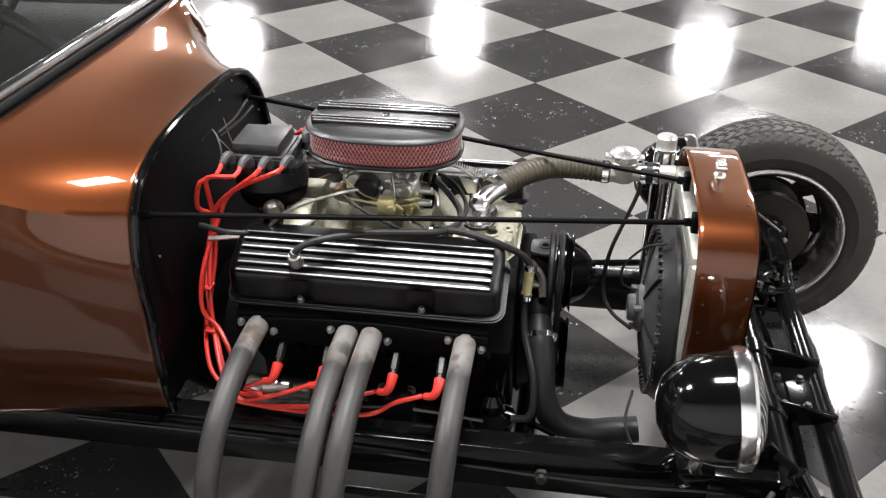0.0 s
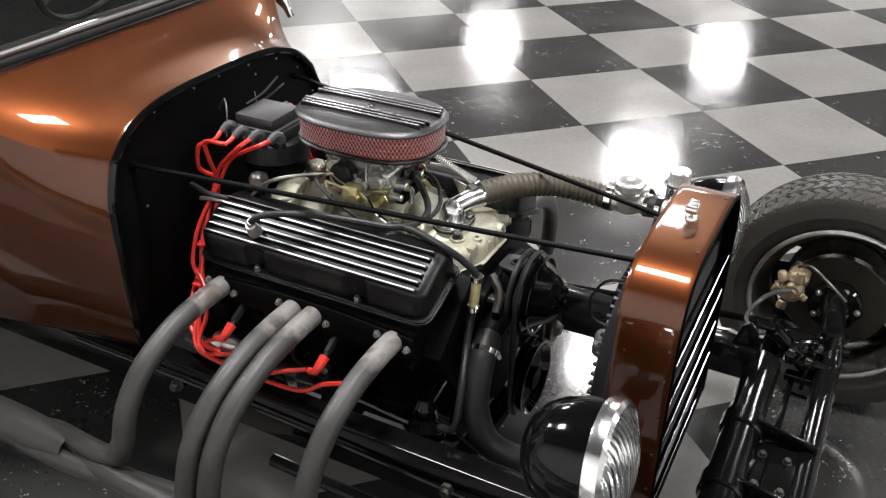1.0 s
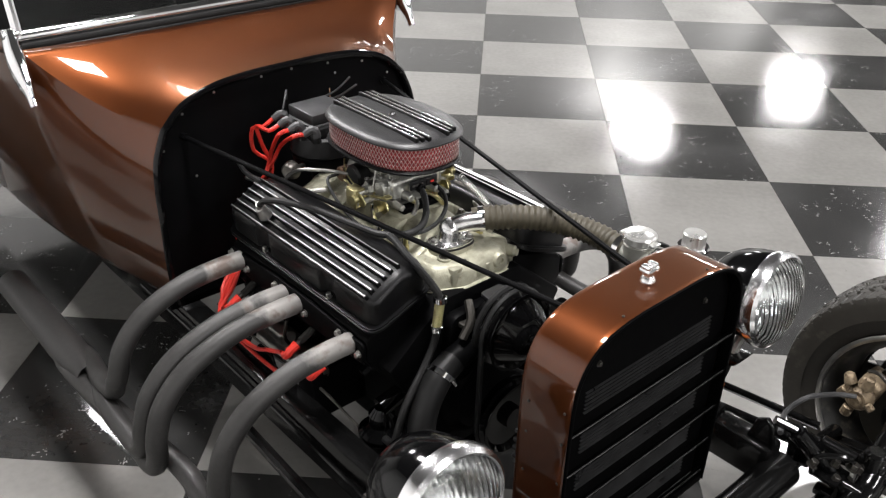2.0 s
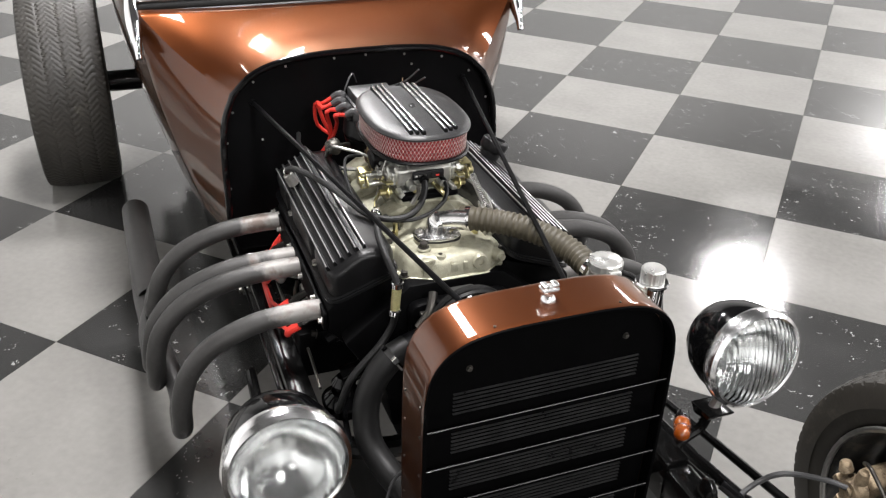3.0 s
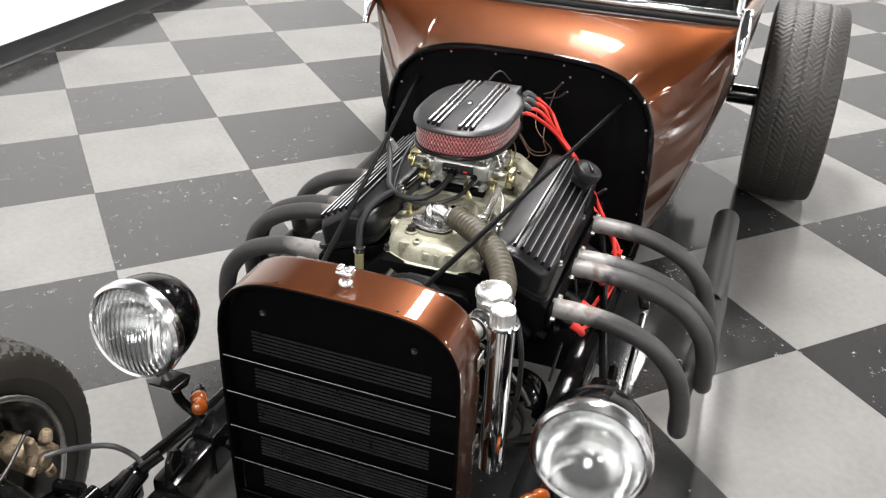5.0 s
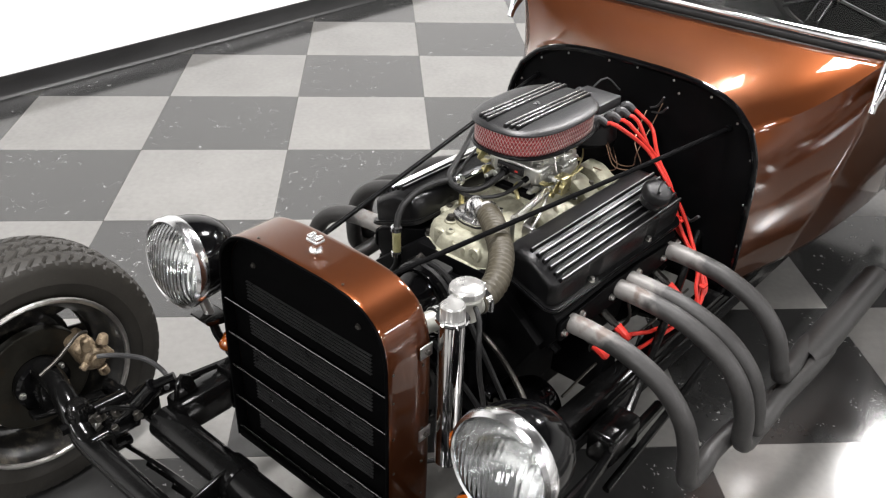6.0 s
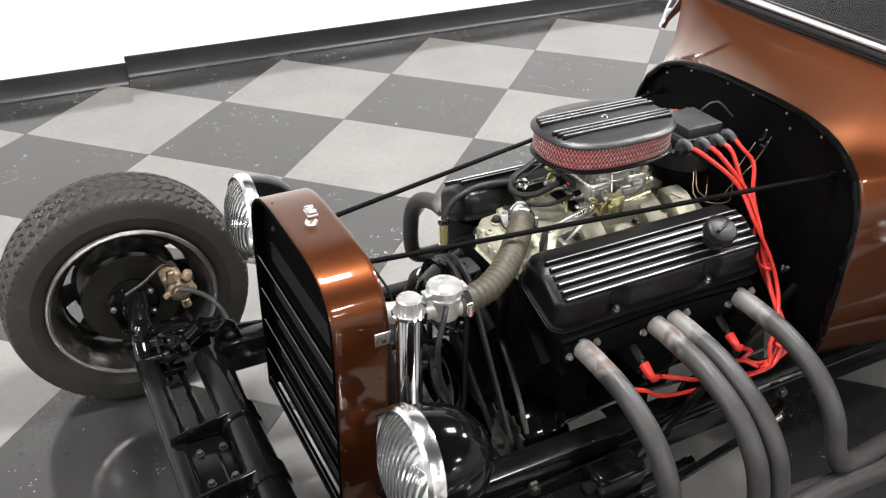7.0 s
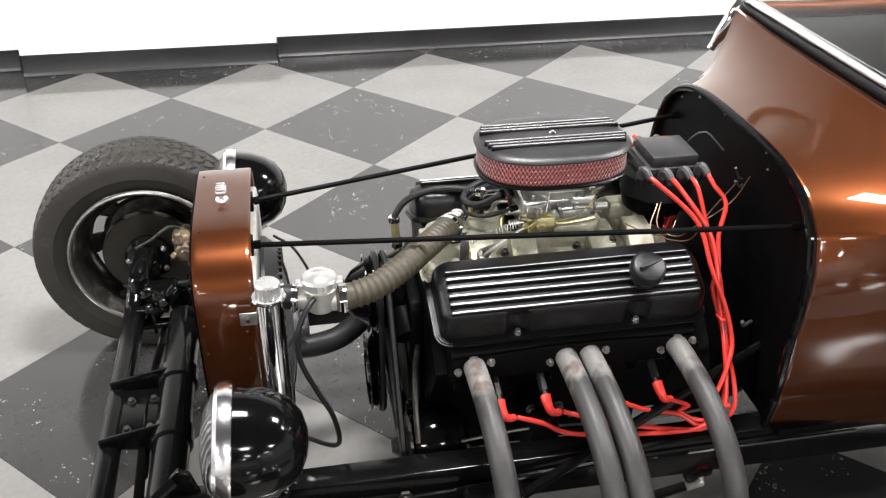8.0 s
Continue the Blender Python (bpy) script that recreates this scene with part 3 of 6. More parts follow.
for y0, y1 in ((-0.095, -0.087), (0.087, 0.095)):
    part("gusset", prism([(1.155, 0.325), (1.185, 0.335), (1.310, 0.310), (1.310, 0.290), (1.185, 0.265)], "y", y0, y1, 0.0015), CHASSIS, cross)
plate = part("spring_plate", prism([(1.18, -0.085), (1.298, -0.085), (1.298, 0.085), (1.18, 0.085)], "z", 0.278, 0.288, 0.002), CHASSIS, cross, "black bolted spring plate")
for x in (1.215, 1.262):
    for y in (-0.045, 0.045):
        bolt((x, y, 0.288), (0, 0, 1), 0.007, BOLT_DARK, cross, h=0.009)
axle_pts = [(1.275, -0.615, 0.345), (1.275, -0.57, 0.343), (AX, -0.50, 0.325), (AX + 0.01, -0.44, 0.288), (AX + 0.01, -0.36, 0.27), (AX + 0.01, 0.0, 0.268),
            (AX + 0.01, 0.36, 0.27), (AX + 0.01, 0.44, 0.288), (AX, 0.50, 0.325), (1.275, 0.57, 0.343), (1.275, 0.615, 0.345)]
axle = part("front_axle", pipe(axle_pts, 0.026, seg=16, step=0.02), CHASSIS, car, "glossy black dropped tube axle")
for k in range(4):
    w = 0.40 - k * 0.09
    part("leaf_spring", pipe([(1.228, -w, 0.262 - k * 0.010 - 0.03 * (w / 0.4) ** 2), (1.228, -w / 2, 0.272 - k * 0.010), (1.228, 0, 0.285 - k * 0.010), (1.228, w / 2, 0.272 - k * 0.010),
                              (1.228, w, 0.262 - k * 0.010 - 0.03 * (w / 0.4) ** 2)], 0.0065, seg=4, step=0.04), CHASSIS, axle)
for sgn, side in SIDES:
    part("shackle", join(cyl((1.21, sgn * 0.405, 0.235), (1.30, sgn * 0.405, 0.235), 0.014, seg=12, bevel=0.002), box(1.245, 1.257, sgn * 0.405 - 0.012, sgn * 0.405 + 0.012, 0.21, 0.30, 0.004),
                         cyl((1.215, sgn * 0.39, 0.29), (1.30, sgn * 0.39, 0.29), 0.012, seg=12, bevel=0.002)), CHASSIS, axle)
    part("perch", join(cyl((AX, sgn * 0.455, 0.262), (AX, sgn * 0.455, 0.352), 0.027, 0.022, seg=18, bevel=0.006), box(AX - 0.03, AX + 0.026, sgn * 0.455 - 0.018, sgn * 0.455 + 0.018, 0.285, 0.335, 0.010, 3), cyl((AX - 0.04, sgn * 0.455, 0.30), (AX + 0.045, sgn * 0.455, 0.30), 0.012, seg=10),
                       cyl((AX - 0.10, sgn * 0.44, 0.315), (AX - 0.03, sgn * 0.45, 0.31), 0.017, seg=12, bevel=0.002), box(1.15, 1.20, sgn * 0.36, sgn * 0.40, 0.30, 0.36, 0.006)), CHASSIS, axle)
    for dx, y, z, r in ((1.205, 0.375, 0.335, 0.009), (1.235, 0.392, 0.320, 0.008), (1.262, 0.410, 0.318, 0.010), (1.222, 0.425, 0.300, 0.009), (1.250, 0.372, 0.300, 0.008), (1.212, 0.345, 0.330, 0.008), (1.268, 0.435, 0.300, 0.009)):
        bolt((dx, sgn * y, z), (0.25, sgn * 0.2, 1), r, BOLT_DARK, axle, "nut", 0.014)
    part("spring_clamp", join(box(1.205, 1.262, sgn * 0.385 - 0.03, sgn * 0.385 + 0.03, 0.298, 0.306, 0.003), pipe([(1.21, sgn * 0.36, 0.30), (1.21, sgn * 0.36, 0.34), (1.255, sgn * 0.40, 0.345), (1.262, sgn * 0.42, 0.31)], 0.006, seg=8)), CHASSIS, axle)
    part("radius_rod", pipe([(AX - 0.03, sgn * 0.452, 0.30), (0.95, sgn * 0.42, 0.275), (0.35, sgn * 0.385, 0.25)], 0.013, seg=10, step=0.2), CHASSIS, car, "glossy black radius rod")
    shock = part("shock_absorber", join(cyl((1.165, sgn * 0.347, 0.385), (AX - 0.02, sgn * 0.43, 0.24), 0.019, seg=14, bevel=0.003), cyl((1.13, sgn * 0.325, 0.400), (1.165, sgn * 0.347, 0.385), 0.010, seg=10)), BLACK_GLOSS, car)
    part("shock_tower", prism([(1.09, 0.345), (1.15, 0.345), (1.142, 0.395), (1.125, 0.412), (1.105, 0.40)], "y", sgn * 0.300, sgn * 0.312, 0.003), CHASSIS, car)
part("tie_rod", join(pipe([(1.165, -0.545, 0.27), (1.165, 0.545, 0.27)], 0.010, smooth=False, seg=10), cyl((1.165, -0.56, 0.265), (1.165, -0.50, 0.275), 0.015, seg=10), cyl((1.165, 0.50, 0.275), (1.165, 0.56, 0.265), 0.015, seg=10)), CHASSIS, car, "glossy black tie rod")
part("drag_link", pipe([(0.55, 0.40, 0.30), (1.15, 0.50, 0.30)], 0.009, smooth=False, seg=8), CHASSIS, car)


# ---- wheels ----
def tyre_mesh(c, axis, radius, width, rim_r, seg, groove, pitch):
    """A tyre with rounded shoulders, zigzag circumferential grooves and slanted cross grooves."""
    w = width / 2
    prof = [(rim_r - 0.004, -w * 0.72), (rim_r + 0.012, -w * 0.86), (rim_r + 0.05, -w * 0.99), (radius - 0.06, -w * 1.0), (radius - 0.03, -w * 0.975), (radius - 0.018, -w * 0.95)]
    first, count = len(prof), 57
    span = {}
    for k in range(count):
        t = -0.92 + 1.84 * k / (count - 1)
        span[first + k] = t * w
        prof.append((radius - 0.016 * abs(t) ** 3.2, t * w))
    prof += [(r, -h) for r, h in reversed(prof[:first])]
    arc = 2 * math.pi * radius / seg
    rows = round(2 * math.pi * radius / pitch)
    pitch = 2 * math.pi * radius / rows

    def wave(i, k):
        if k not in span:
            return -0.0025 if k in (first - 1, len(prof) - first) and (i * arc / pitch) % 1.0 < 0.16 else 0.0
        v, s = span[k], i * arc
        zig = (abs((s / pitch) % 1.0 - 0.5) - 0.25) * 0.016
        for ring in (-0.44, 0.0, 0.44):
            if abs(v - ring * w - zig) < 0.0030:
                return -groove
        lane = -1 if v < 0 else 1
        slant = (s + lane * (v * 0.95) * (1 if int(abs(v) / (0.22 * w)) % 2 else -1) + (0.35 * pitch if abs(v) > 0.44 * w else 0.0)) / pitch
        return -groove * 0.9 if slant % 1.0 < 0.20 else 0.0
    return lathe(prof, c, axis, seg, wave)


def rim_mesh(c, axis, r, w, slots, dish):
    """A pressed steel rim: rolled lips, barrel, and a disc pierced by slots."""
    d, u, v = axes_for(axis)
    barrel = [(r + 0.006, -w), (r + 0.010, -w + 0.004), (r + 0.006, -w + 0.010), (r - 0.004, -w + 0.014), (r - 0.010, -w * 0.7), (r - 0.028, -w * 0.3), (r - 0.028, w * 0.3), (r - 0.010, w * 0.7), (r - 0.004, w - 0.014),
              (r + 0.006, w - 0.010), (r + 0.010, w - 0.004), (r + 0.006, w), (r - 0.002, w - 0.004), (r - 0.012, w - 0.018), (r - 0.016, w * 0.7), (r - 0.034, w * 0.3), (r - 0.034, -w * 0.3), (r - 0.016, -w * 0.7), (r - 0.012, -w + 0.018), (r - 0.002, -w + 0.004), (r + 0.006, -w)]
    lip = lathe(barrel, c, axis, 64)
    # disc
    seg = slots * 8
    rad = [0.0, 0.035, 0.06, 0.085, r * 0.60, r * 0.66, r * 0.80, r * 0.86]
    off = [dish, dish, dish + 0.006, dish + 0.016, dish + 0.020, dish + 0.012, dish - 0.004, dish - 0.012]
    verts, faces = [], []
    n = len(rad)
    for i in range(seg):
        a = 2 * math.pi * i / seg
        e = u * math.cos(a) + v * math.sin(a)
        for k in range(n):
            verts.append(Vector(c) + e * rad[k] + d * off[k])
    for i in range(seg):
        j = (i + 1) % seg
        for k in range(n - 1):
            if k == 5 and i % 8 in (2, 3, 4, 5):
                continue
            faces.append((i * n + k, j * n + k, j * n + k + 1, i * n + k + 1))
    disc = bm_new(verts, faces)
    bmesh.ops.remove_doubles(disc, verts=disc.verts[:], dist=1e-5)
    bmesh.ops.solidify(disc, geom=disc.faces[:], thickness=0.004)
    return join(lip, disc)


RIM_BLACK = material("black_wheel_enamel", (0.010, 0.0098, 0.009), 0.33, spec=0.4, coat=0.1, vary=0.35, scale=14, bump=0.1, dirt=(0.05, 0.044, 0.034), dirt_at=0.50)
FRONT_R, REAR_R = 0.300, 0.375
for sgn, side in SIDES:
    out = 0.0 if sgn < 0 else 0.024
    c = Vector((1.277, sgn * (0.700 + out), FRONT_R))
    ax = Vector((0, sgn, 0))
    wheel = part("wheel", rim_mesh(c, ax, 0.196, 0.080, 8, 0.03), RIM_BLACK, car, "black slotted steel front wheel")
    part("tyre", tyre_mesh(c, ax, FRONT_R, 0.172, 0.199, 640, 0.0065, 0.030), TYRE, wheel, "worn black narrow front tyre")
    for off in (-0.082, 0.080):
        trim = [c + ax * off + (Vector((math.cos(a), 0, math.sin(a)))) * 0.201 for a in [2 * math.pi * k / 48 for k in range(48)]]
        part("rim_edge", pipe(trim, 0.0062, seg=8, closed=True, smooth=False), STEEL, wheel, "bare polished rim edge")
    disc = lathe([(0.06, -0.012), (0.120, -0.012), (0.122, -0.010), (0.122, 0.010), (0.120, 0.012), (0.06, 0.012), (0.06, -0.012)], c - ax * 0.045, ax, 48)
    part("brake_disc", disc, RUSTY_DISC, wheel, "rusty iron brake disc")
    part("hub", join(cyl(c - ax * 0.085, c + ax * 0.03, 0.062, 0.05, seg=28, bevel=0.006), cyl(c - ax * 0.115, c - ax * 0.08, 0.035, seg=20, bevel=0.006)), BLACK_GLOSS, wheel)
    # spindle, steering arm and kingpin
    part("spindle", join(box(c.x - 0.03, c.x + 0.03, sgn * (0.575 + out), sgn * (0.625 + out), c.z - 0.045, c.z + 0.03, 0.012), cyl((c.x, sgn * (0.60 + out), c.z - 0.06), (c.x, sgn * (0.60 + out), c.z + 0.042), 0.020, seg=16, bevel=0.005), box(c.x - 0.05, c.x + 0.05, sgn * (0.615 + out), sgn * (0.64 + out), c.z - 0.055, c.z + 0.04, 0.02, 3),
                         prism(rounded([(c.x + 0.05, sgn * 0.60 - 0.02), (c.x + 0.05, sgn * 0.60 + 0.008), (1.15, sgn * 0.548 + 0.015), (1.15, sgn * 0.548 - 0.015)], 0.008), "z", c.z - 0.06, c.z - 0.045, 0.003)),
         CHASSIS, wheel)
    for k in range(5):
        a = 2 * math.pi * k / 5
        p = c + Vector((math.cos(a) * 0.052, 0, math.sin(a) * 0.052)) - ax * 0.085
        bolt(p, -ax, 0.006, STEEL, wheel, h=0.008)
    cal = Vector((1.174, sgn * (0.628 + out), 0.336))
    cb = join(moved(box(-0.024, 0.026, -0.035, 0.04, -0.040, 0.042, 0.014, 3), Matrix.Translation(cal) @ pose(0, 0, 0, 0, 18, 0)),
              cyl(cal - ax * 0.03, cal - ax * 0.060, 0.030, 0.027, seg=18, bevel=0.006), cyl(cal - ax * 0.058, cal - ax * 0.066, 0.014, seg=12, bevel=0.003),
              cyl(cal + Vector((0.012, -sgn * 0.05, 0.030)), cal + Vector((0.014, -sgn * 0.05, 0.060)), 0.013, 0.010, seg=12, bevel=0.003),
              cyl(cal + Vector((-0.022, -sgn * 0.05, 0.028)), cal + Vector((-0.030, -sgn * 0.052, 0.050)), 0.014, 0.011, seg=10, bevel=0.003),
              moved(box(-0.012, 0.012, -0.012, 0.012, -0.014, 0.014, 0.004), Matrix.Translation(cal + Vector((-0.030, -sgn * 0.045, 0.0))) @ pose(0, 0, 0, 20, 30, 0)),
              cyl(cal + Vector((-0.012, -sgn * 0.05, -0.028)), cal + Vector((-0.016, -sgn * 0.052, -0.05)), 0.012, seg=10, bevel=0.002),
              cyl(cal + Vector((0.022, -sgn * 0.055, 0.0)), cal + Vector((0.036, -sgn * 0.056, -0.01)), 0.009, seg=8, bevel=0.002))
    part("brake_caliper", cb, CALIPER, wheel, "tan zinc-plated brake caliper")
    part("brake_hose", pipe([cal + Vector((0.0, -sgn * 0.062, 0.01)), cal + Vector((-0.03, -sgn * 0.09, 0.012)), cal + Vector((-0.055, -sgn * 0.17, 0.03)), cal + Vector((-0.075, -sgn * 0.21, 0.0)), (1.13, sgn * 0.365, 0.345)], 0.0055, seg=8), BOOT, wheel)
    part("brake_pipe", pipe([cal + Vector((0.004, -sgn * 0.045, 0.07)), cal + Vector((0.03, -sgn * 0.06, 0.085)), cal + Vector((0.08, -sgn * 0.06, 0.05)), (c.x + 0.02, sgn * 0.575, c.z + 0.06)], 0.004, seg=8), BOLT_DARK, wheel)
    # rear wheels
    c = Vector((-1.43, sgn * 0.725, REAR_R))
    wheel = part("wheel", rim_mesh(c, ax, 0.195, 0.125, 8, 0.06), RIM_BLACK, car, "black slotted steel rear wheel")
    part("tyre", tyre_mesh(c, ax, REAR_R, 0.27, 0.199, 720, 0.0028, 0.022), TYRE, wheel, "wide black rear tyre")
part("rear_axle", join(cyl((-1.43, -0.6, REAR_R), (-1.43, 0.6, REAR_R), 0.04, seg=18), lathe([(0, -0.13), (0.09, -0.12), (0.13, -0.05), (0.13, 0.05), (0.09, 0.12), (0, 0.13)], (-1.43, 0, REAR_R), (1, 0, 0), 22)), CHASSIS, car)

# ---- radiator shell, grille and radiator ----
SH0, SH1, SHW = 0.958, 1.064, 0.224
half_top = [(0.0, 0.786), (0.08, 0.785), (0.135, 0.779), (0.172, 0.766), (0.200, 0.742), (0.216, 0.710), (0.2225, 0.670)]
half_top = spline(half_top, 5)
shell_half = [(a, b) for a, b in half_top] + [(0.224, 0.60), (0.224, 0.45), (0.222, 0.30), (0.221, 0.262)]
shell_line = [(-a, b) for a, b in reversed(shell_half[1:])] + shell_half


def shrunk(line, k):
    return [(a * (1 - k / 0.224), 0.5 + (b - 0.5) * (1 - k / 0.286)) for a, b in line]


rows = []
for x, k in ((SH0 + 0.002, 0.006), (SH0, 0.002), (SH0 + 0.004, 0.0), (SH0 + 0.010, 0.0), ((SH0 + SH1) / 2, 0.0), (SH1 - 0.014, 0.0), (SH1 - 0.008, 0.0), (SH1 - 0.004, 0.0008), (SH1 - 0.004, 0.006), (SH1 - 0.03, 0.007), (SH0 + 0.012, 0.008), (SH0 + 0.002, 0.006)):
    rows.append([(x, a, b) for a, b in shrunk(shell_line, k)])
shell = part("radiator_shell", grid_mesh(rows), PAINT, car, "brown metallic painted radiator shell", sharp=50)
part("cap_knob", join(lathe([(0.0, 0.0), (0.0125, 0.0), (0.0130, 0.003), (0.0115, 0.008), (0.0075, 0.012), (0.0072, 0.016), (0.0100, 0.020), (0.0, 0.021)], (1.01, 0, 0.783), (0, 0, 1), 20), box(0.9995, 1.0205, -0.0145, 0.0145, 0.801, 0.811, 0.003, 2),
                      box(1.0015, 1.0185, -0.0135, -0.0035, 0.809, 0.817, 0.0025, 2), box(1.0015, 1.0185, 0.0035, 0.0135, 0.809, 0.817, 0.0025, 2)), RIB_TOP, shell, "small bright winged knob")
for y in (-0.19, -0.11, -0.04, 0.04, 0.11, 0.19):
    z = 0.775 if abs(y) < 0.12 else 0.742
    bolt((SH1 - 0.016, y * 0.98, z + 0.008), (0.0, y * 0.6, 1), 0.0018, BOLT_DARK, shell, "rivet", 0.0022)
for sgn, side in SIDES:
    for z in (0.66, 0.60, 0.52, 0.44, 0.36):
        for x in (SH1 - 0.014, SH0 + 0.02):
            bolt((x, sgn * 0.2238, z - (0.02 if x < 1 else 0)), (0, sgn, 0), 0.0018, BOLT_DARK, shell, "rivet", 0.0022)
# black front: surround panel, five bars, fine louvres behind
ring = []
for x, k in ((SH1 - 0.0035, 0.0006), (SH1 - 0.0005, 0.0018), (SH1, 0.004), (SH1 - 0.001, 0.007), (SH1 - 0.016, 0.009), (SH1 - 0.024, 0.009)):
    ring.append([(x, a, b) for a, b in shrunk(shell_line, k)])
surround = join(grid_mesh(ring), prism(shrunk(shell_line, 0.010), "x", SH1 - 0.028, SH1 - 0.024), box(SH1 - 0.012, SH1 - 0.002, -0.216, 0.216, 0.262, 0.280, 0.002))
GRILLE_BLACK = material("grille_black", (0.0012, 0.0012, 0.0013), 0.5, vary=0.3, scale=55, spec=0.02, dirt=(0.16, 0.16, 0.15), dirt_at=0.745)
LOUVRE = material("black_grille_louvre", (0.017, 0.017, 0.0172), 0.30, vary=0.5, scale=30, spec=0.45)
BAR = material("dark_polished_bar", (0.24, 0.24, 0.245), 0.16, metal=1.0, vary=0.2, scale=20)
grille = part("grille", surround, GRILLE_BLACK, car, "black grille panel")
for k in range(5):
    z = 0.612 - k * 0.0802
    part("grille_bar", box(SH1 - 0.012, SH1 - 0.004, -0.2165, 0.2165, z - 0.0045, z + 0.001, 0.001), GRILLE_BLACK, grille)
    part("bar_edge", pipe([(SH1 - 0.0045, -0.216, z + 0.0015), (SH1 - 0.0045, 0.216, z + 0.0015)], 0.0018, seg=8, smooth=False), BAR, grille, "thin polished rod")
    for j in range(6):
        q = z + 0.0125 + j * 0.0078
        part("louvre", prism([(SH1 - 0.024, q - 0.0012), (SH1 - 0.0205, q - 0.0008), (SH1 - 0.0200, q), (SH1 - 0.024, q + 0.0008)], "y", -0.167, 0.165), LOUVRE, grille)
for y in (-0.142, 0.134):
    bolt((SH1 - 0.024, y, 0.708), (1, 0, 0), 0.0042, BOLT_DARK, grille, "screw", 0.005)

radiator = part("radiator", join(box(0.958, 1.005, -0.175, 0.175, 0.30, 0.690, 0.004), box(0.952, 1.010, -0.200, -0.170, 0.29, 0.700, 0.008), box(0.952, 1.010, 0.170, 0.200, 0.29, 0.700, 0.008), box(0.953, 1.008, -0.190, 0.190, 0.685, 0.715, 0.006)),
                RAD_ALU, car, "bare aluminium radiator")
for k in range(42):
    z = 0.31 + k * 0.0088
    part("core_fin", box(0.9545, 0.9585, -0.17, 0.17, z, z + 0.003), STEEL, radiator)
FAN_C = Vector((0.930, -0.005, 0.475))
X = Vector((1, 0, 0))
fan = part("cooling_fan", lathe([(0.188, 0.021), (0.193, 0.021), (0.193, 0.014), (0.186, 0.006), (0.178, -0.006), (0.174, -0.012), (0.166, -0.012), (0.164, -0.006), (0.164, 0.004), (0.168, 0.012), (0.188, 0.021)], FAN_C, X, 56),
           BLACK_PLASTIC, car, "black plastic electric cooling fan")
thickened(part("fan_dish", lathe([(0.163, -0.001), (0.150, -0.007), (0.105, -0.018), (0.060, -0.026), (0.040, -0.028)], FAN_C, X, 56), FAN_GREY, fan, "dark grey moulded fan dish"), 0.003)
motor = part("fan_motor", join(lathe([(0.052, -0.020), (0.051, -0.034), (0.046, -0.041), (0.030, -0.045), (0.028, -0.056), (0.024, -0.060), (0.012, -0.061), (0.0, -0.061)], FAN_C, X, 32)), FAN_GREY, fan, "grey fan motor housing")
for k in range(3):
    a = 2 * math.pi * k / 3 + 0.5
    e = Vector((0, math.cos(a), math.sin(a)))
    part("motor_lug", cyl(FAN_C + e * 0.046 - X * 0.052, FAN_C + e * 0.046 - X * 0.034, 0.0075, seg=10, bevel=0.001), FAN_GREY, motor)
for k in range(7):
    a = 2 * math.pi * k / 7 + 0.35
    e = Vector((0, math.cos(a), math.sin(a)))
    part("fan_strut", pipe([FAN_C + e * 0.045 - X * 0.031, FAN_C + e * 0.110 - X * 0.022, FAN_C + e * 0.168 - X * 0.008], 0.004, seg=6, step=0.03), BLACK_PLASTIC, fan)
for k in range(60):
    a = 2 * math.pi * k / 60
    e = Vector((0, math.cos(a), math.sin(a)))
    part("fan_tooth", moved(box(-0.006, 0.004, -0.0035, 0.0035, -0.006, 0.006, 0.001, 1), Matrix.Translation(FAN_C + e * 0.170 - X * 0.012) @ pose(0, 0, 0, math.degrees(a) - 90, 0, 0)), BLACK_PLASTIC, fan)

# filler neck with radiator cap, overflow tank
NECK = Vector((0.846, 0.206, 0.0))
neck = part("filler_neck", join(cyl(NECK + Vector((0, 0, 0.664)), NECK + Vector((0, 0, 0.712)), 0.026, 0.030, seg=28, bevel=0.003), cyl((0.805, 0.206, 0.680), (0.85, 0.206, 0.682), 0.022, seg=20, bevel=0.002),
                                cyl((0.85, 0.206, 0.684), (0.888, 0.200, 0.687), 0.020, seg=20, bevel=0.002)), RAD_ALU, car, "cast aluminium filler neck")
inlet = part("inlet_hose", cyl((0.884, 0.2008, 0.6868), (0.922, 0.1955, 0.6895), 0.0225, seg=22, bevel=0.002), RUBBER, car, "short black rubber hose")
part("inlet_stub", cyl((0.918, 0.196, 0.6892), (0.956, 0.190, 0.692), 0.019, seg=20, bevel=0.002), RAD_ALU, radiator)
capb = lathe([(0.0, 0.021), (0.014, 0.021), (0.017, 0.019), (0.0285, 0.0185), (0.0315, 0.015), (0.0315, 0.004), (0.029, 0.0), (0.0, 0.0)], NECK + Vector((0, 0, 0.7125)), (0, 0, 1), 40, lambda i, k: 0.0012 * (i % 2) if k in (3, 4, 5) else 0.0)
part("radiator_cap", join(capb, box(0.846 - 0.041, 0.846 - 0.027, 0.195, 0.217, 0.716, 0.722, 0.002), box(0.846 + 0.027, 0.846 + 0.041, 0.195, 0.217, 0.716, 0.722, 0.002)), SATIN, neck, "bright metal radiator cap")
TANK = Vector((0.934, 0.248, 0.006))
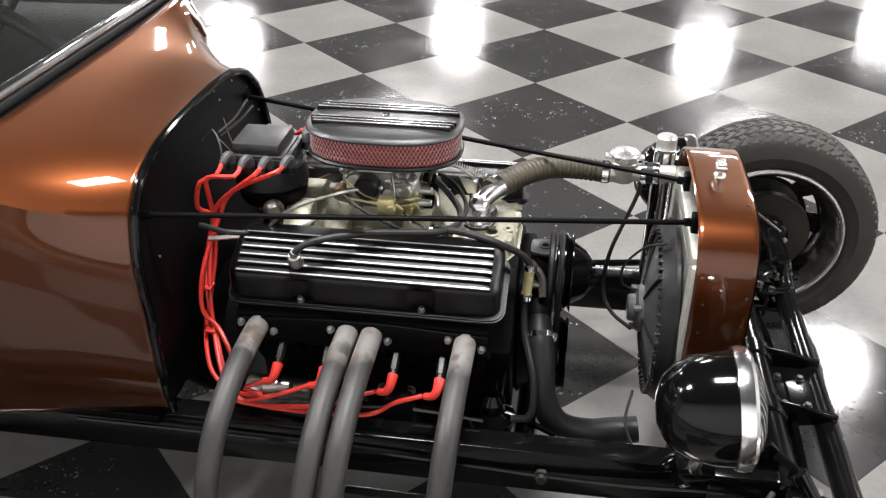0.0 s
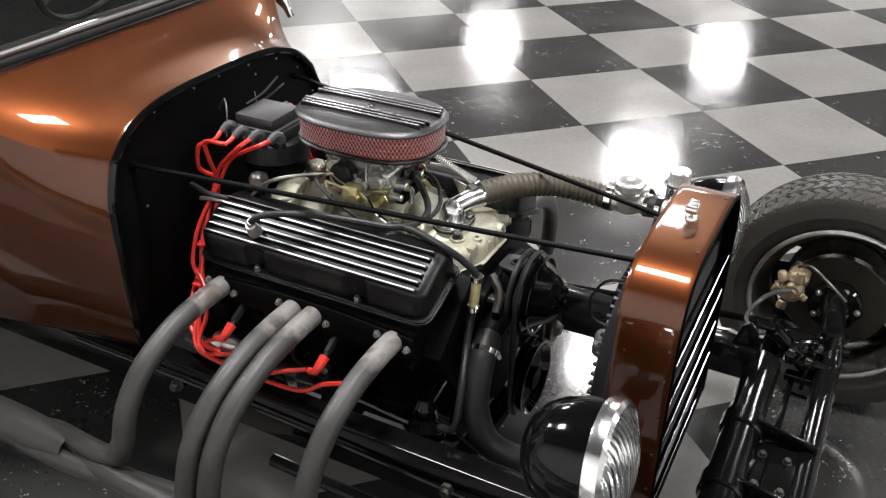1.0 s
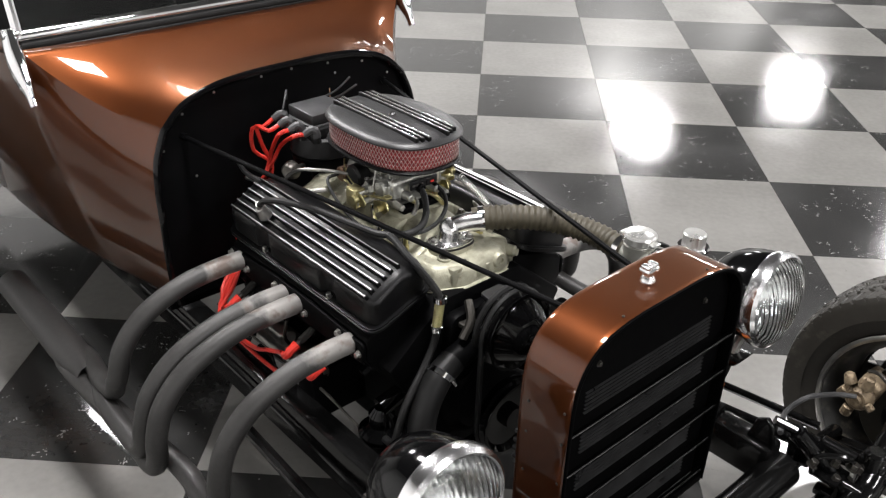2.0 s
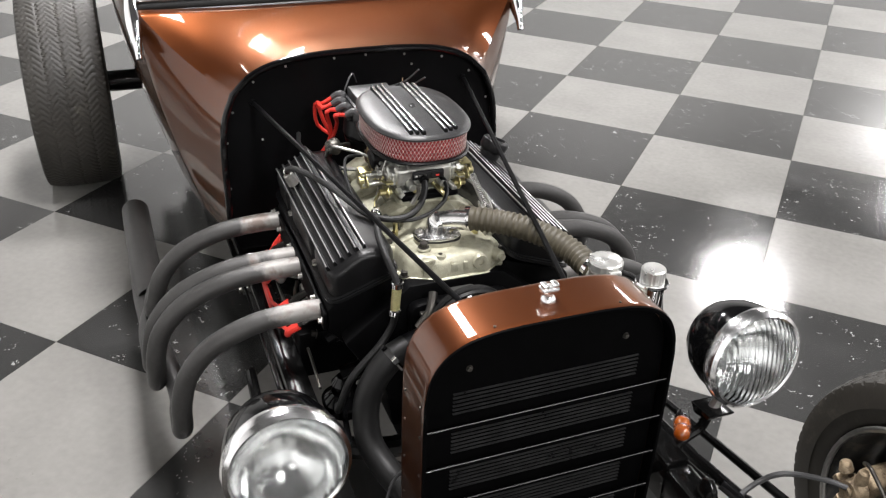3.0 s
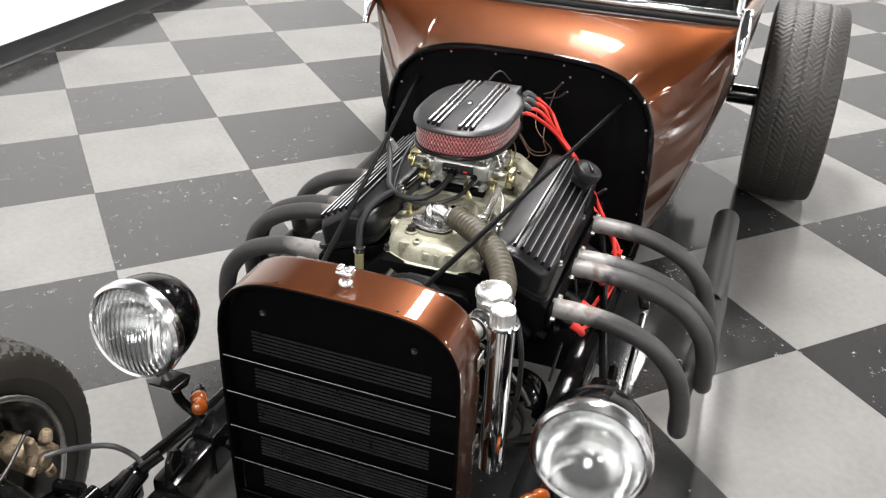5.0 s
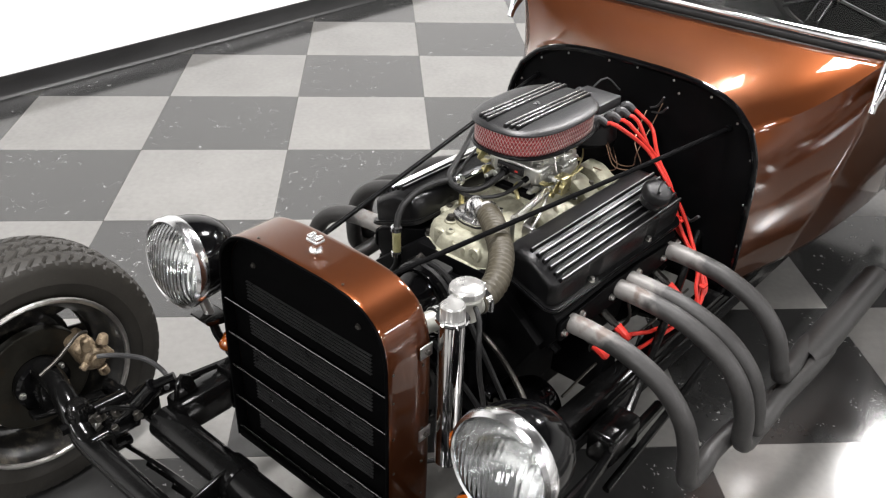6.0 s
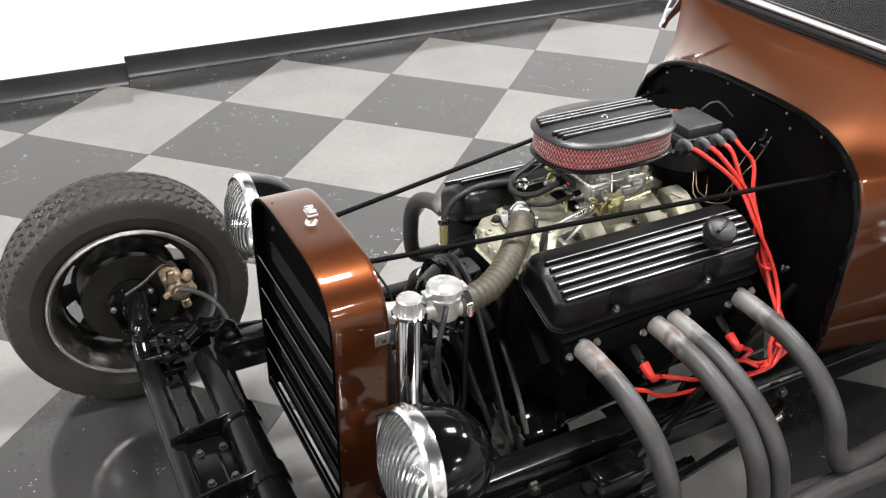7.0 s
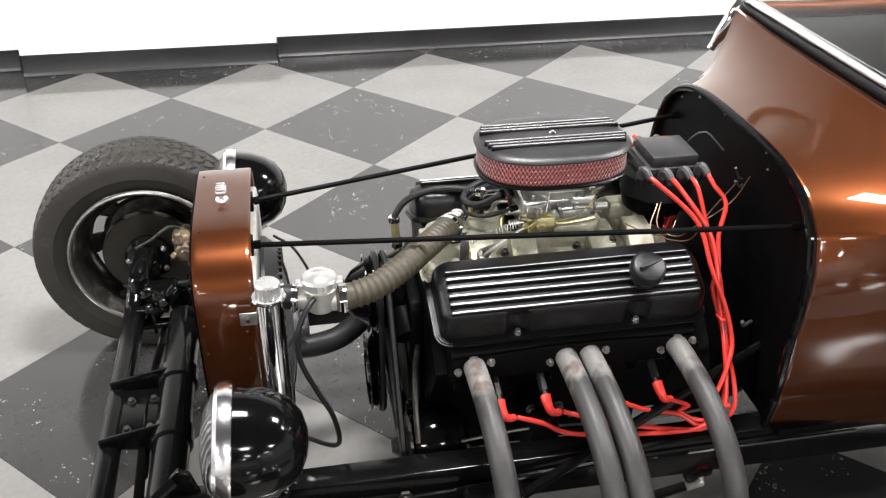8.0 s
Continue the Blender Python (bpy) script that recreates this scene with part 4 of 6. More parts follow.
tank = part("overflow_tank", join(cyl(TANK + Vector((0, 0, 0.40)), TANK + Vector((0, 0, 0.722)), 0.0235, seg=32, bevel=0.004), lathe([(0.0235, 0), (0.029, 0.001), (0.030, 0.004), (0.028, 0.007), (0.0, 0.007)], TANK + Vector((0, 0, 0.716)), (0, 0, 1), 32)),
            CHROME, car, "chrome overflow tank beside the radiator")
part("tank_cap", lathe([(0.0, 0.026), (0.0185, 0.026), (0.0208, 0.023), (0.0208, 0.0), (0.0, 0.0)], TANK + Vector((0, 0, 0.7235)), (0, 0, 1), 48, lambda i, k: 0.0009 * (i % 2) if k in (2, 3) else 0.0), SATIN, tank, "knurled bright metal cap")
for z in (0.668, 0.485):
    part("bracket", box(0.958, 0.988, 0.2245, 0.2275, z - 0.013, z + 0.013, 0.0012), STEEL, tank, "flat bare steel bracket")
    part("bracket_bolt", cyl((0.974, 0.2275, z), (0.974, 0.234, z), 0.0045, seg=6), BOLT_DARK, tank)
part("overflow_hose", pipe([NECK + Vector((0.012, 0.030, 0.703)), (0.874, 0.258, 0.695), (0.892, 0.274, 0.655), (0.890, 0.277, 0.600), (0.866, 0.270, 0.525), (0.842, 0.257, 0.455), (0.832, 0.245, 0.390), (0.836, 0.222, 0.345), (0.858, 0.190, 0.320), (0.90, 0.150, 0.31)], 0.0050, seg=8), RUBBER, car, "thin black rubber overflow hose")
part("fan_wire", pipe([(0.925, -0.06, 0.665), (0.885, -0.04, 0.64), (0.852, -0.01, 0.575), (0.858, 0.0, 0.525), (0.90, 0.0, 0.515)], 0.0028, seg=6), RUBBER, car)
plug_cable = part("fan_cable", pipe([(0.885, -0.17, 0.39), (0.875, -0.21, 0.34), (0.90, -0.235, 0.29), (0.93, -0.25, 0.285)], 0.003, seg=6), BOOT, car, "thin grey fan cable")
part("plug", box(0.918, 0.944, -0.262, -0.244, 0.268, 0.285, 0.003), WHITE_PLASTIC, plug_cable, "white wiring plug")

# radiator support rods from the firewall
for y0, z0, y1 in ((-0.277, 0.771, -0.089), (0.269, 0.783, 0.081)):
    rod = part("support_rod", pipe([(-0.017, y0, z0), (0.965, y1, 0.731)], 0.0052, smooth=False, seg=10), BLACK_SATIN, car, "thin black radiator support rod")
    part("rod_nut", cyl((-0.018, y0, z0), (-0.004, y0 * 0.99, z0), 0.0085, seg=6), BLACK_SATIN, rod)
    part("rod_nut", cyl((0.945, y1 * 1.03, 0.732), (0.957, y1, 0.731), 0.008, seg=6), BLACK_SATIN, rod)
    part("rod_tab", box(0.958, 0.970, y1 - 0.014, y1 + 0.014, 0.705, 0.748, 0.003), BLACK_SATIN, rod)

# ---- headlamps and turn signals ----
LAMP_RING = material("lamp_ring_chrome", (0.86, 0.86, 0.87), 0.17, metal=1.0, vary=0.06, scale=14, rough_vary=0.3)
REFLECTOR = material("lamp_reflector", (0.95, 0.95, 0.95), 0.19, metal=1.0, vary=0.06, scale=20)
for sgn, lx, ly, lz in ((-1, 1.030, -0.428, 0.585), (1, 1.025, 0.433, 0.577)):
    o, d = Vector((lx, ly, lz)), Vector((0.993, 0.0, 0.115)).normalized()
    shell_prof = [(0.0, -0.138), (0.024, -0.136), (0.050, -0.126), (0.070, -0.108), (0.084, -0.082), (0.0915, -0.052), (0.0935, -0.030), (0.0935, -0.016), (0.088, -0.016)]
    lampp = part("headlamp", lathe(shell_prof, o, d, 48), BLACK_GLOSS, car, "round headlamp with glossy black bucket")
    part("rim", lathe([(0.092, -0.018), (0.0985, -0.016), (0.1005, -0.006), (0.0985, 0.006), (0.092, 0.012), (0.088, 0.010), (0.088, -0.002), (0.092, -0.018)], o, d, 48), LAMP_RING, lampp, "bright chrome headlamp ring")
    part("lens", lathe([(0.0, 0.034), (0.03, 0.0325), (0.055, 0.028), (0.075, 0.0195), (0.088, 0.007), (0.087, 0.004), (0.074, 0.0165), (0.054, 0.025), (0.03, 0.0295), (0.0, 0.031)], o, d, 48), LENS, lampp, "clear ribbed lens")
    _, lu, lw = axes_for(d)
    refl = lathe([(0.087, 0.002), (0.082, -0.012), (0.068, -0.032), (0.048, -0.050), (0.026, -0.062), (0.0, -0.066)], o, d, 40, lambda i, k: 0.0017 * (i % 2) if 0 < k < 5 else 0.0)
    part("reflector", refl, REFLECTOR, lampp, "silvered reflector")
    part("mount", join(pipe([(lx - 0.045, ly, lz - 0.088), (lx - 0.052, ly - sgn * 0.004, lz - 0.12), (lx - 0.055, ly - sgn * 0.02, lz - 0.16)], 0.011, seg=10), cyl((lx - 0.045, ly, lz - 0.105), (lx - 0.043, ly, lz - 0.085), 0.020, seg=14, bevel=0.003)), STEEL, lampp)
    stand = part("lamp_stand", join(pipe([(lx - 0.055, ly - sgn * 0.02, lz - 0.15), (lx - 0.06, ly - sgn * 0.03, lz - 0.20), (0.965, sgn * 0.375, 0.36), (0.965, sgn * 0.335, 0.33)], 0.0105, seg=10),
                                    prism(rounded([(lx - 0.085, lz - 0.150), (lx - 0.02, lz - 0.143), (lx - 0.03, lz - 0.158), (lx - 0.07, lz - 0.168)], 0.005), "y", ly - sgn * 0.02 - 0.028, ly - sgn * 0.02 + 0.028, 0.002)), CHASSIS, car, "black headlamp stand")
    s0 = Vector((0.968, sgn * 0.352, 0.398))
    sd = Vector((0.75, -sgn * 0.55, 0.1)).normalized()
    part("turn_signal", lathe([(0.0, -0.034), (0.008, -0.032), (0.013, -0.024), (0.0150, -0.008), (0.0150, 0.0), (0.0, 0.0)], s0 - sd * 0.014, sd, 18), BLACK_GLOSS, stand)
    part("signal_lens", lathe([(0.0125, 0.0), (0.0158, 0.005), (0.0172, 0.014), (0.0158, 0.024), (0.0142, 0.028), (0.0146, 0.031), (0.0164, 0.038), (0.0150, 0.050), (0.0085, 0.057), (0.0, 0.059)], s0 - sd * 0.014, sd, 20), AMBER, stand, "amber turn signal lens")
part("lamp_bar", pipe([(0.965, -0.335, 0.33), (0.975, -0.25, 0.30), (0.975, 0.25, 0.30), (0.965, 0.335, 0.33)], 0.012, seg=10, step=0.05), CHASSIS, car)

# ---- engine ----
D = Vector((0.135, -0.018, 0.0))
part("engine_block", join(prism([(-0.135, 0.26), (0.135, 0.26), (0.15, 0.36), (0.235, 0.50), (0.10, 0.61), (-0.10, 0.61), (-0.235, 0.50), (-0.15, 0.36)], "x", 0.12, 0.645, 0.008), box(0.16, 0.62, -0.105, 0.105, 0.165, 0.262, 0.02, 3)), BLACK_SATIN, car, "black painted engine block")
part("timing_cover", join(cyl((0.645, 0, 0.36), (0.675, 0, 0.36), 0.11, 0.095, seg=28, bevel=0.008), prism(rounded([(-0.10, 0.42), (0.10, 0.42), (0.11, 0.58), (-0.11, 0.58)], 0.03), "x", 0.645, 0.672, 0.006)), BLACK_SATIN, car)
for sgn, side in SIDES:
    dx = 0.0 if sgn < 0 else 0.014
    # cylinder head
    head = [(sgn * 0.10, 0.565), (sgn * 0.115, 0.618), (sgn * 0.244, 0.572), (sgn * 0.258, 0.560), (sgn * 0.258, 0.512), (sgn * 0.225, 0.470)]
    hd = part("cylinder_head", prism(head, "x", 0.122 + dx, 0.606 + dx, 0.006), BLACK_SATIN, car, "black cylinder head")
    for k in range(6):
        x = 0.155 + dx + 0.087 * k
        part("head_bolt", join(cyl((x, sgn * 0.236, 0.490), (x, sgn * 0.258, 0.480), 0.0095, seg=6), cyl((x, sgn * 0.232, 0.491), (x, sgn * 0.244, 0.4855), 0.0135, seg=14)), BLACK_SATIN, hd)
    # valve cover: flanged, finned on top
    low_o, low_i = (sgn * 0.259, 0.580), (sgn * 0.112, 0.634)
    sec = rounded([(0.250, 0.588), (0.253, 0.612), (0.2565, 0.632), (0.2555, 0.651), (0.188, 0.690), (0.130, 0.690), (0.120, 0.668), (0.118, 0.636)], [0.0, 0.0, 0.008, 0.010, 0.014, 0.014, 0.0, 0.0], 4)
    rows = []
    x0, x1, turn_r = 0.112 + dx, 0.622 + dx, 0.034
    stations = [x0 + turn_r * (1 - math.cos(math.pi / 2 * i / 6)) for i in range(6)] + [x0 + turn_r + (x1 - x0 - 2 * turn_r) * i / 90 for i in range(91)] + [x1 - turn_r * (1 - math.cos(math.pi / 2 * i / 6)) for i in range(5, -1, -1)]
    for x in stations:
        inset = min(x - x0, x1 - x)
        drop = turn_r - math.sqrt(max(0.0, turn_r ** 2 - (turn_r - min(inset, turn_r)) ** 2))
        line = []
        for y, z in sec:
            scoop = max(max(0.0, 1 - ((x - xb - dx) / 0.024) ** 2) ** 0.6 for xb in (0.250, 0.479)) * max(0.0, min(1.0, (0.650 - z) / 0.016)) if y > 0.2 else 0.0
            high = (z - 0.582) / 0.110
            line.append((x, sgn * (y - (0.012 * scoop if y > 0.2 else 0.0) + (0.195 - y) * drop / 0.11), z - drop * high * 0.55))
        rows.append(line)
    body = grid_mesh(rows)
    for end in (list(body.verts)[:len(sec)], list(body.verts)[-len(sec):]):
        body.faces.new(end)
    lo, hi = Vector((0, *low_o)), Vector((0, *low_i))
    across = hi - lo
    flat = rounded([(0.104, 0.0), (0.632, 0.0), (0.632, across.length), (0.104, across.length)], 0.035, 6)
    nrm = Vector((0, -across.z, across.y)).normalized() * (1 if across.y > 0 else -1)
    fv = [Vector((a + dx, 0, 0)) + lo + across.normalized() * b + nrm * t for t in (0.0, 0.011) for a, b in flat]
    m = len(flat)
    flange = bm_new(fv, [tuple(range(m)), tuple(range(m, 2 * m))] + [(k, (k + 1) % m, m + (k + 1) % m, m + k) for k in range(m)])
    bmesh.ops.recalc_face_normals(flange, faces=flange.faces[:])
    bmesh.ops.bevel(flange, geom=[e for e in flange.edges if e.calc_face_angle(0) > 1.0], offset=0.003, segments=2, affect="EDGES")
    vc = part("valve_cover", join(body, flange), BLACK_CRINKLE, car, "black wrinkle-finish finned valve cover")
    up = Vector((0, sgn * 0.044, 0.078)).normalized()
    for k in range(6):
        y = 0.180 + 0.0146 * k
        slope = y > 0.19
        p = Vector((0, sgn * y, 0.690 - max(0.0, y - 0.188) * 0.570))
        q = Vector((0, sgn * 0.078, -0.044)).normalized() if slope else Vector((0, sgn, 0))
        up = Vector((0, sgn * 0.044, 0.078)).normalized() if slope else Vector((0, 0, 1))
        fin_v = [(x, *(p + q * a + up * b).yz) for x in (0.132 + dx, 0.604 + dx) for a, b in ((-0.0036, -0.003), (-0.0026, 0.0062), (0.0026, 0.0062), (0.0036, -0.003))]
        part("fin", bm_new(fin_v, [(0, 1, 2, 3), (4, 7, 6, 5), (0, 4, 5, 1), (1, 5, 6, 2), (2, 6, 7, 3)]), BLACK_CRINKLE, vc)
        edge_v = [(x, *(p + q * a + up * b).yz) for x in (0.134 + dx, 0.602 + dx) for a, b in ((-0.0014, 0.0062), (-0.0010, 0.0069), (0.0010, 0.0069), (0.0014, 0.0062))]
        part("fin_edge", bm_new(edge_v, [(0, 1, 2, 3), (4, 7, 6, 5), (0, 4, 5, 1), (1, 5, 6, 2), (2, 6, 7, 3)]), FIN, vc, "bare metal fin edge")
    for x in (0.250, 0.479):
        x += dx
        bolt((x, sgn * 0.250, 0.594), (0, sgn * 0.25, 1), 0.0055, STEEL, vc, h=0.010)
    # header flange with the four primary pipes
    hdr = part("header_flange", prism(rounded([(0.125 + dx, 0.512), (0.125 + dx, 0.556), (0.31 + dx, 0.566), (0.42 + dx, 0.566), (0.605 + dx, 0.556), (0.605 + dx, 0.512), (0.42 + dx, 0.506), (0.31 + dx, 0.506)], 0.01), "y", sgn * 0.2585, sgn * 0.2665, 0.0015), BLACK_SATIN, car, "black exhaust header flange")
    for px, y0, low in ((0.562, 0.552, 0.270), (0.386, 0.586, 0.272), (0.340, 0.590, 0.286), (0.166, 0.566, 0.312)):
        px += dx
        arch = ((0.0, 0.262, 0.539), (0.0, 0.320, 0.539), (-0.001, 0.400, 0.528), (-0.004, 0.480, 0.490), (-0.008, 0.530, 0.430), (-0.013, 0.550, 0.360))
        pts = [(px + a, sgn * (0.262 + (y - 0.262) * (y0 - 0.262) / 0.288), z) for a, y, z in arch]
        pts += [(px - 0.017, sgn * (y0 + 0.003), low + 0.040), (px - 0.026, sgn * (y0 + 0.005), low + 0.014), (px - 0.050, sgn * (y0 + 0.006), low), (px - 0.10, sgn * (y0 + 0.005), low), (px - 0.20, sgn * (y0 + 0.002), low + 0.004)] if px > 0.3 else \
            [(px - 0.017, sgn * (y0 + 0.003), low + 0.040), (px - 0.026, sgn * (y0 + 0.005), low + 0.014), (px - 0.050, sgn * (y0 + 0.006), low), (px - 0.10, sgn * (y0 + 0.005), low - 0.004)]
        pts += [(-0.06, sgn * (0.575 + (0.02 if px > 0.35 else -0.02)), 0.280 + (0.012 if px < 0.3 else -0.008)), (-0.13, sgn * 0.575, 0.284)]
        part("exhaust_pipe", pipe(pts, 0.0210, seg=18, step=0.014, cap=False), HEADER_PORT, car, "grey coated exhaust header pipe, bleached at the port")
        for s in (-0.031, 0.031):
            if px + s < 0.355 or px + s > 0.40:
                bolt((px + s, sgn * 0.2665, 0.539 - s * 0.25), (0, sgn, 0), 0.0058, STEEL, hdr, h=0.009)
    part("collector", lathe([(0.030, -0.10), (0.038, -0.02), (0.040, 0.05), (0.039, 0.11), (0.038, 0.385), (0.034, 0.385), (0.034, 0.30), (0.0, 0.30)], (-0.095, sgn * 0.575, 0.284), (-1, 0, 0.02), 28), HEADER, car, "grey coated exhaust collector")
    # spark plugs with red boots, leads along the pipes
    for x in (0.21, 0.300, 0.432, 0.520):
        x += dx
        plug = part("spark_plug", join(cyl((x, sgn * 0.238, 0.510), (x, sgn * 0.292, 0.483), 0.0085, seg=6), cyl((x, sgn * 0.288, 0.485), (x, sgn * 0.312, 0.474), 0.006, seg=10)), PLUG_DARK, car, "spark plug with red boot")
        part("boot", pipe([(x, sgn * 0.300, 0.479), (x - 0.002, sgn * 0.318, 0.468), (x - 0.010, sgn * 0.322, 0.455), (x - 0.026, sgn * 0.318, 0.450)], 0.0115, seg=10, step=0.008, rfun=lambda s, n: 0.0105 - 0.004 * s / n), RED_WIRE, plug)
    for k, x in enumerate((0.19, 0.275, 0.40, 0.49)):
        x += dx
        j = 0.005 * (k - 1.5)
        o = 0.0 if sgn < 0 else 0.022
        boot_x, boot_y = D.x - 0.068 + 0.040 * k, abs(D.y + sgn * (0.098 - 0.010 * abs(k - 1.5)))
        if sgn > 0:
            way = [(0.135, 0.326, 0.380), (0.094, 0.325, 0.415), (0.076, 0.302, 0.462), (0.062, 0.242, 0.525), (0.074, 0.208, 0.595), (0.082, 0.186, 0.650), (0.086, 0.138, 0.712)]
            way += [(0.052, 0.112, 0.752)] if k == 0 else []
        else:
            way = [(0.120, 0.296, 0.385), (0.078, 0.258, 0.425), (0.040, 0.200, 0.470), (0.026, 0.172, 0.520), (0.028, 0.135, 0.600), (0.036, 0.096, 0.672)]
            way += [(0.038, 0.122, 0.722), (0.044, 0.140, 0.772)] if k < 2 else [(0.055, 0.098, 0.715)]
        wob = [2 * j * math.sin(2.1 * k + 1.3 * i) for i in range(len(way))]
        pts = [(x, sgn * 0.318, 0.450), (x - 0.05, sgn * (0.316 + j), 0.425 + j), (max(x - 0.13, 0.17), sgn * (0.312 + j), 0.395 - j)]
        pts += [(a + j + w, sgn * (b + 1.4 * j - w), c + w) for (a, b, c), w in zip(way, wob)]
        pts += [(boot_x - 0.006, sgn * (boot_y + 0.022), 0.786 + j), (boot_x, sgn * boot_y, 0.794)]
        part("ignition_lead", pipe(pts, 0.0047, seg=8, step=0.014), RED_WIRE, car, "red ignition lead")
    for p in ((((0.068, 0.226, 0.560), (0.090, 0.322, 0.425)) if sgn > 0 else ((0.026, 0.160, 0.545), (0.040, 0.200, 0.47)))):
        part("lead_clip", box(p[0] - 0.011, p[0] + 0.011, sgn * p[1] - 0.013, sgn * p[1] + 0.013, p[2] - 0.003, p[2] + 0.003, 0.001), RED_WIRE, car)

# oil filler cap on the left cover, breather valve on the right
CAP_AT, CAP_UP = Vector((0.252, 0.232, 0.677)), Vector((0, 0.42, 0.91)).normalized()
cap = part("oil_cap", lathe([(0.0, 0.046), (0.026, 0.046), (0.030, 0.0445), (0.0325, 0.041), (0.033, 0.024), (0.030, 0.018), (0.025, 0.014), (0.024, 0.0), (0.0, 0.0)], CAP_AT, CAP_UP, 40), BLACK_PLASTIC, car, "black push-in oil filler cap")
part("cap_ridge", moved(box(-0.025, 0.025, -0.003, 0.003, 0.0, 0.007, 0.002), Matrix.Translation(CAP_AT + CAP_UP * 0.044) @ pose(0, 0, 0, -25, 0, 24)), BLACK_PLASTIC, cap)
part("breather_valve", join(cyl((0.245, -0.238, 0.668), (0.245, -0.252, 0.694), 0.0145, 0.0115, seg=18, bevel=0.002), cyl((0.245, -0.252, 0.694), (0.249, -0.254, 0.703), 0.008, seg=12)), STEEL, car, "steel breather valve in the valve cover")
part("breather_hose", pipe([(0.249, -0.254, 0.700), (0.262, -0.250, 0.714), (0.300, -0.232, 0.722), (0.370, -0.195, 0.718), (0.440, -0.165, 0.708), (0.495, -0.140, 0.700), (0.525, -0.100, 0.698), (0.525, -0.060, 0.702), (0.505, -0.030, 0.715), (0.480, -0.014, 0.735), (0.462, -0.010, 0.746)], 0.0068, seg=10), RUBBER, car, "black rubber breather hose")

# intake manifold
FRONT = rounded([(0.455, -0.116), (0.545, -0.114), (0.611, -0.106), (0.642, -0.045), (0.642, 0.072), (0.604, 0.124), (0.545, 0.118), (0.455, 0.118)], 0.012, 4)


def ring_at(z, inset, back=0.0):
    """The front outline drawn in towards its middle, at a height."""
    return [(0.545 + (a - 0.545) * (1 - inset / 0.10) - back * max(0.0, a - 0.58), b * (1 - inset / 0.12), z) for a, b in FRONT]


def closed_loft(rings):
    n = len(rings[0])
    verts = [p for ring in rings for p in ring]
    faces = [(k * n + i, k * n + (i + 1) % n, (k + 1) * n + (i + 1) % n, (k + 1) * n + i) for k in range(len(rings) - 1) for i in range(n)]
    bm = bm_new(verts, faces + [tuple(range(n)), tuple(range((len(rings) - 1) * n, len(rings) * n))])
    bmesh.ops.recalc_face_normals(bm, faces=bm.faces[:])
    return bm


def hump(stations, low=0.630, n=18):
    """A smooth casting whose half width and height change along x."""
    rows = []
    for x, w, h in stations:
        rows.append([(x, w * math.cos(math.pi * k / n) * (1.0 if k in (0, n) else abs(math.cos(math.pi * k / n)) ** -0.25 if k != n // 2 else 1.0), low + (h - low) * math.sin(math.pi * k / n) ** 0.55) for k in range(n + 1)])
    return grid_mesh(rows)


casting = closed_loft([ring_at(0.603, 0.0), ring_at(0.609, 0.0), ring_at(0.611, 0.006), ring_at(0.636, 0.010), ring_at(0.646, 0.014), ring_at(0.651, 0.021), ring_at(0.653, 0.030)])
slope = hump([(0.622, 0.070, 0.646), (0.600, 0.084, 0.653), (0.575, 0.086, 0.657), (0.545, 0.082, 0.664), (0.515, 0.076, 0.676), (0.485, 0.068, 0.690), (0.462, 0.062, 0.699), (0.440, 0.060, 0.702)])
manifold = join(prism(rounded([(-0.112, 0.60), (0.112, 0.60), (0.108, 0.640), (0.06, 0.655), (-0.06, 0.655), (-0.108, 0.640)], 0.008), "x", 0.135, 0.50, 0.006),
                prism(rounded([(0.285, -0.062), (0.455, -0.062), (0.47, -0.04), (0.47, 0.04), (0.455, 0.062), (0.285, 0.062), (0.27, 0.04), (0.27, -0.04)], 0.01), "z", 0.645, 0.702, 0.006),
                casting, slope)
intake = part("intake_manifold", manifold, ALU, car, "weathered cast aluminium intake manifold")
for sgn in (-1, 1):
    for px in (0.20, 0.28, 0.44, 0.52):
        tall = 0.0 if px < 0.5 else 0.026
        part("runner", prism(rounded([(sgn * 0.025, 0.694 - tall), (sgn * 0.066, 0.690 - tall), (sgn * 0.119, 0.654 - tall * 0.6), (sgn * 0.119, 0.612), (sgn * 0.025, 0.630)], 0.010), "x", px - 0.027, px + 0.027, 0.007), ALU, intake)
        part("port_pad", prism(rounded([(px - 0.032, 0.612), (px + 0.032, 0.612), (px + 0.030, 0.648), (px - 0.030, 0.648)], 0.008), "y", sgn * 0.098, sgn * 0.118, 0.004), ALU, intake)
# bosses, bolts and plugs on the front of the casting
part("bolt_boss", join(cyl((0.587, -0.053, 0.612), (0.587, -0.053, 0.659), 0.0145, seg=20, bevel=0.002), box(0.587, 0.628, -0.067, -0.039, 0.612, 0.650, 0.005)), ALU, intake)
bolt((0.587, -0.053, 0.659), (0, 0, 1), 0.0085, BOLT_DARK, intake, h=0.010)
post = part("cast_post", cyl((0.619, -0.028, 0.611), (0.617, -0.028, 0.6555), 0.0125, 0.0105, seg=18, bevel=0.002), ALU, intake)
# Dark disc on the solid post top, painted as the shade of a hole.
part("plug_hole_disc", cyl((0.617, -0.028, 0.6550), (0.617, -0.028, 0.6562), 0.0042, seg=12), BOLT_DARK, post, "dark disc painted as threaded hole shade")
lug = part("sensor_boss", lathe([(0.017, 0.0), (0.0165, 0.012), (0.0145, 0.016), (0.0075, 0.016), (0.0065, 0.006), (0.0, 0.006)], (0.622, 0.052, 0.632), (1, 0, 0.06), 24), ALU, intake)
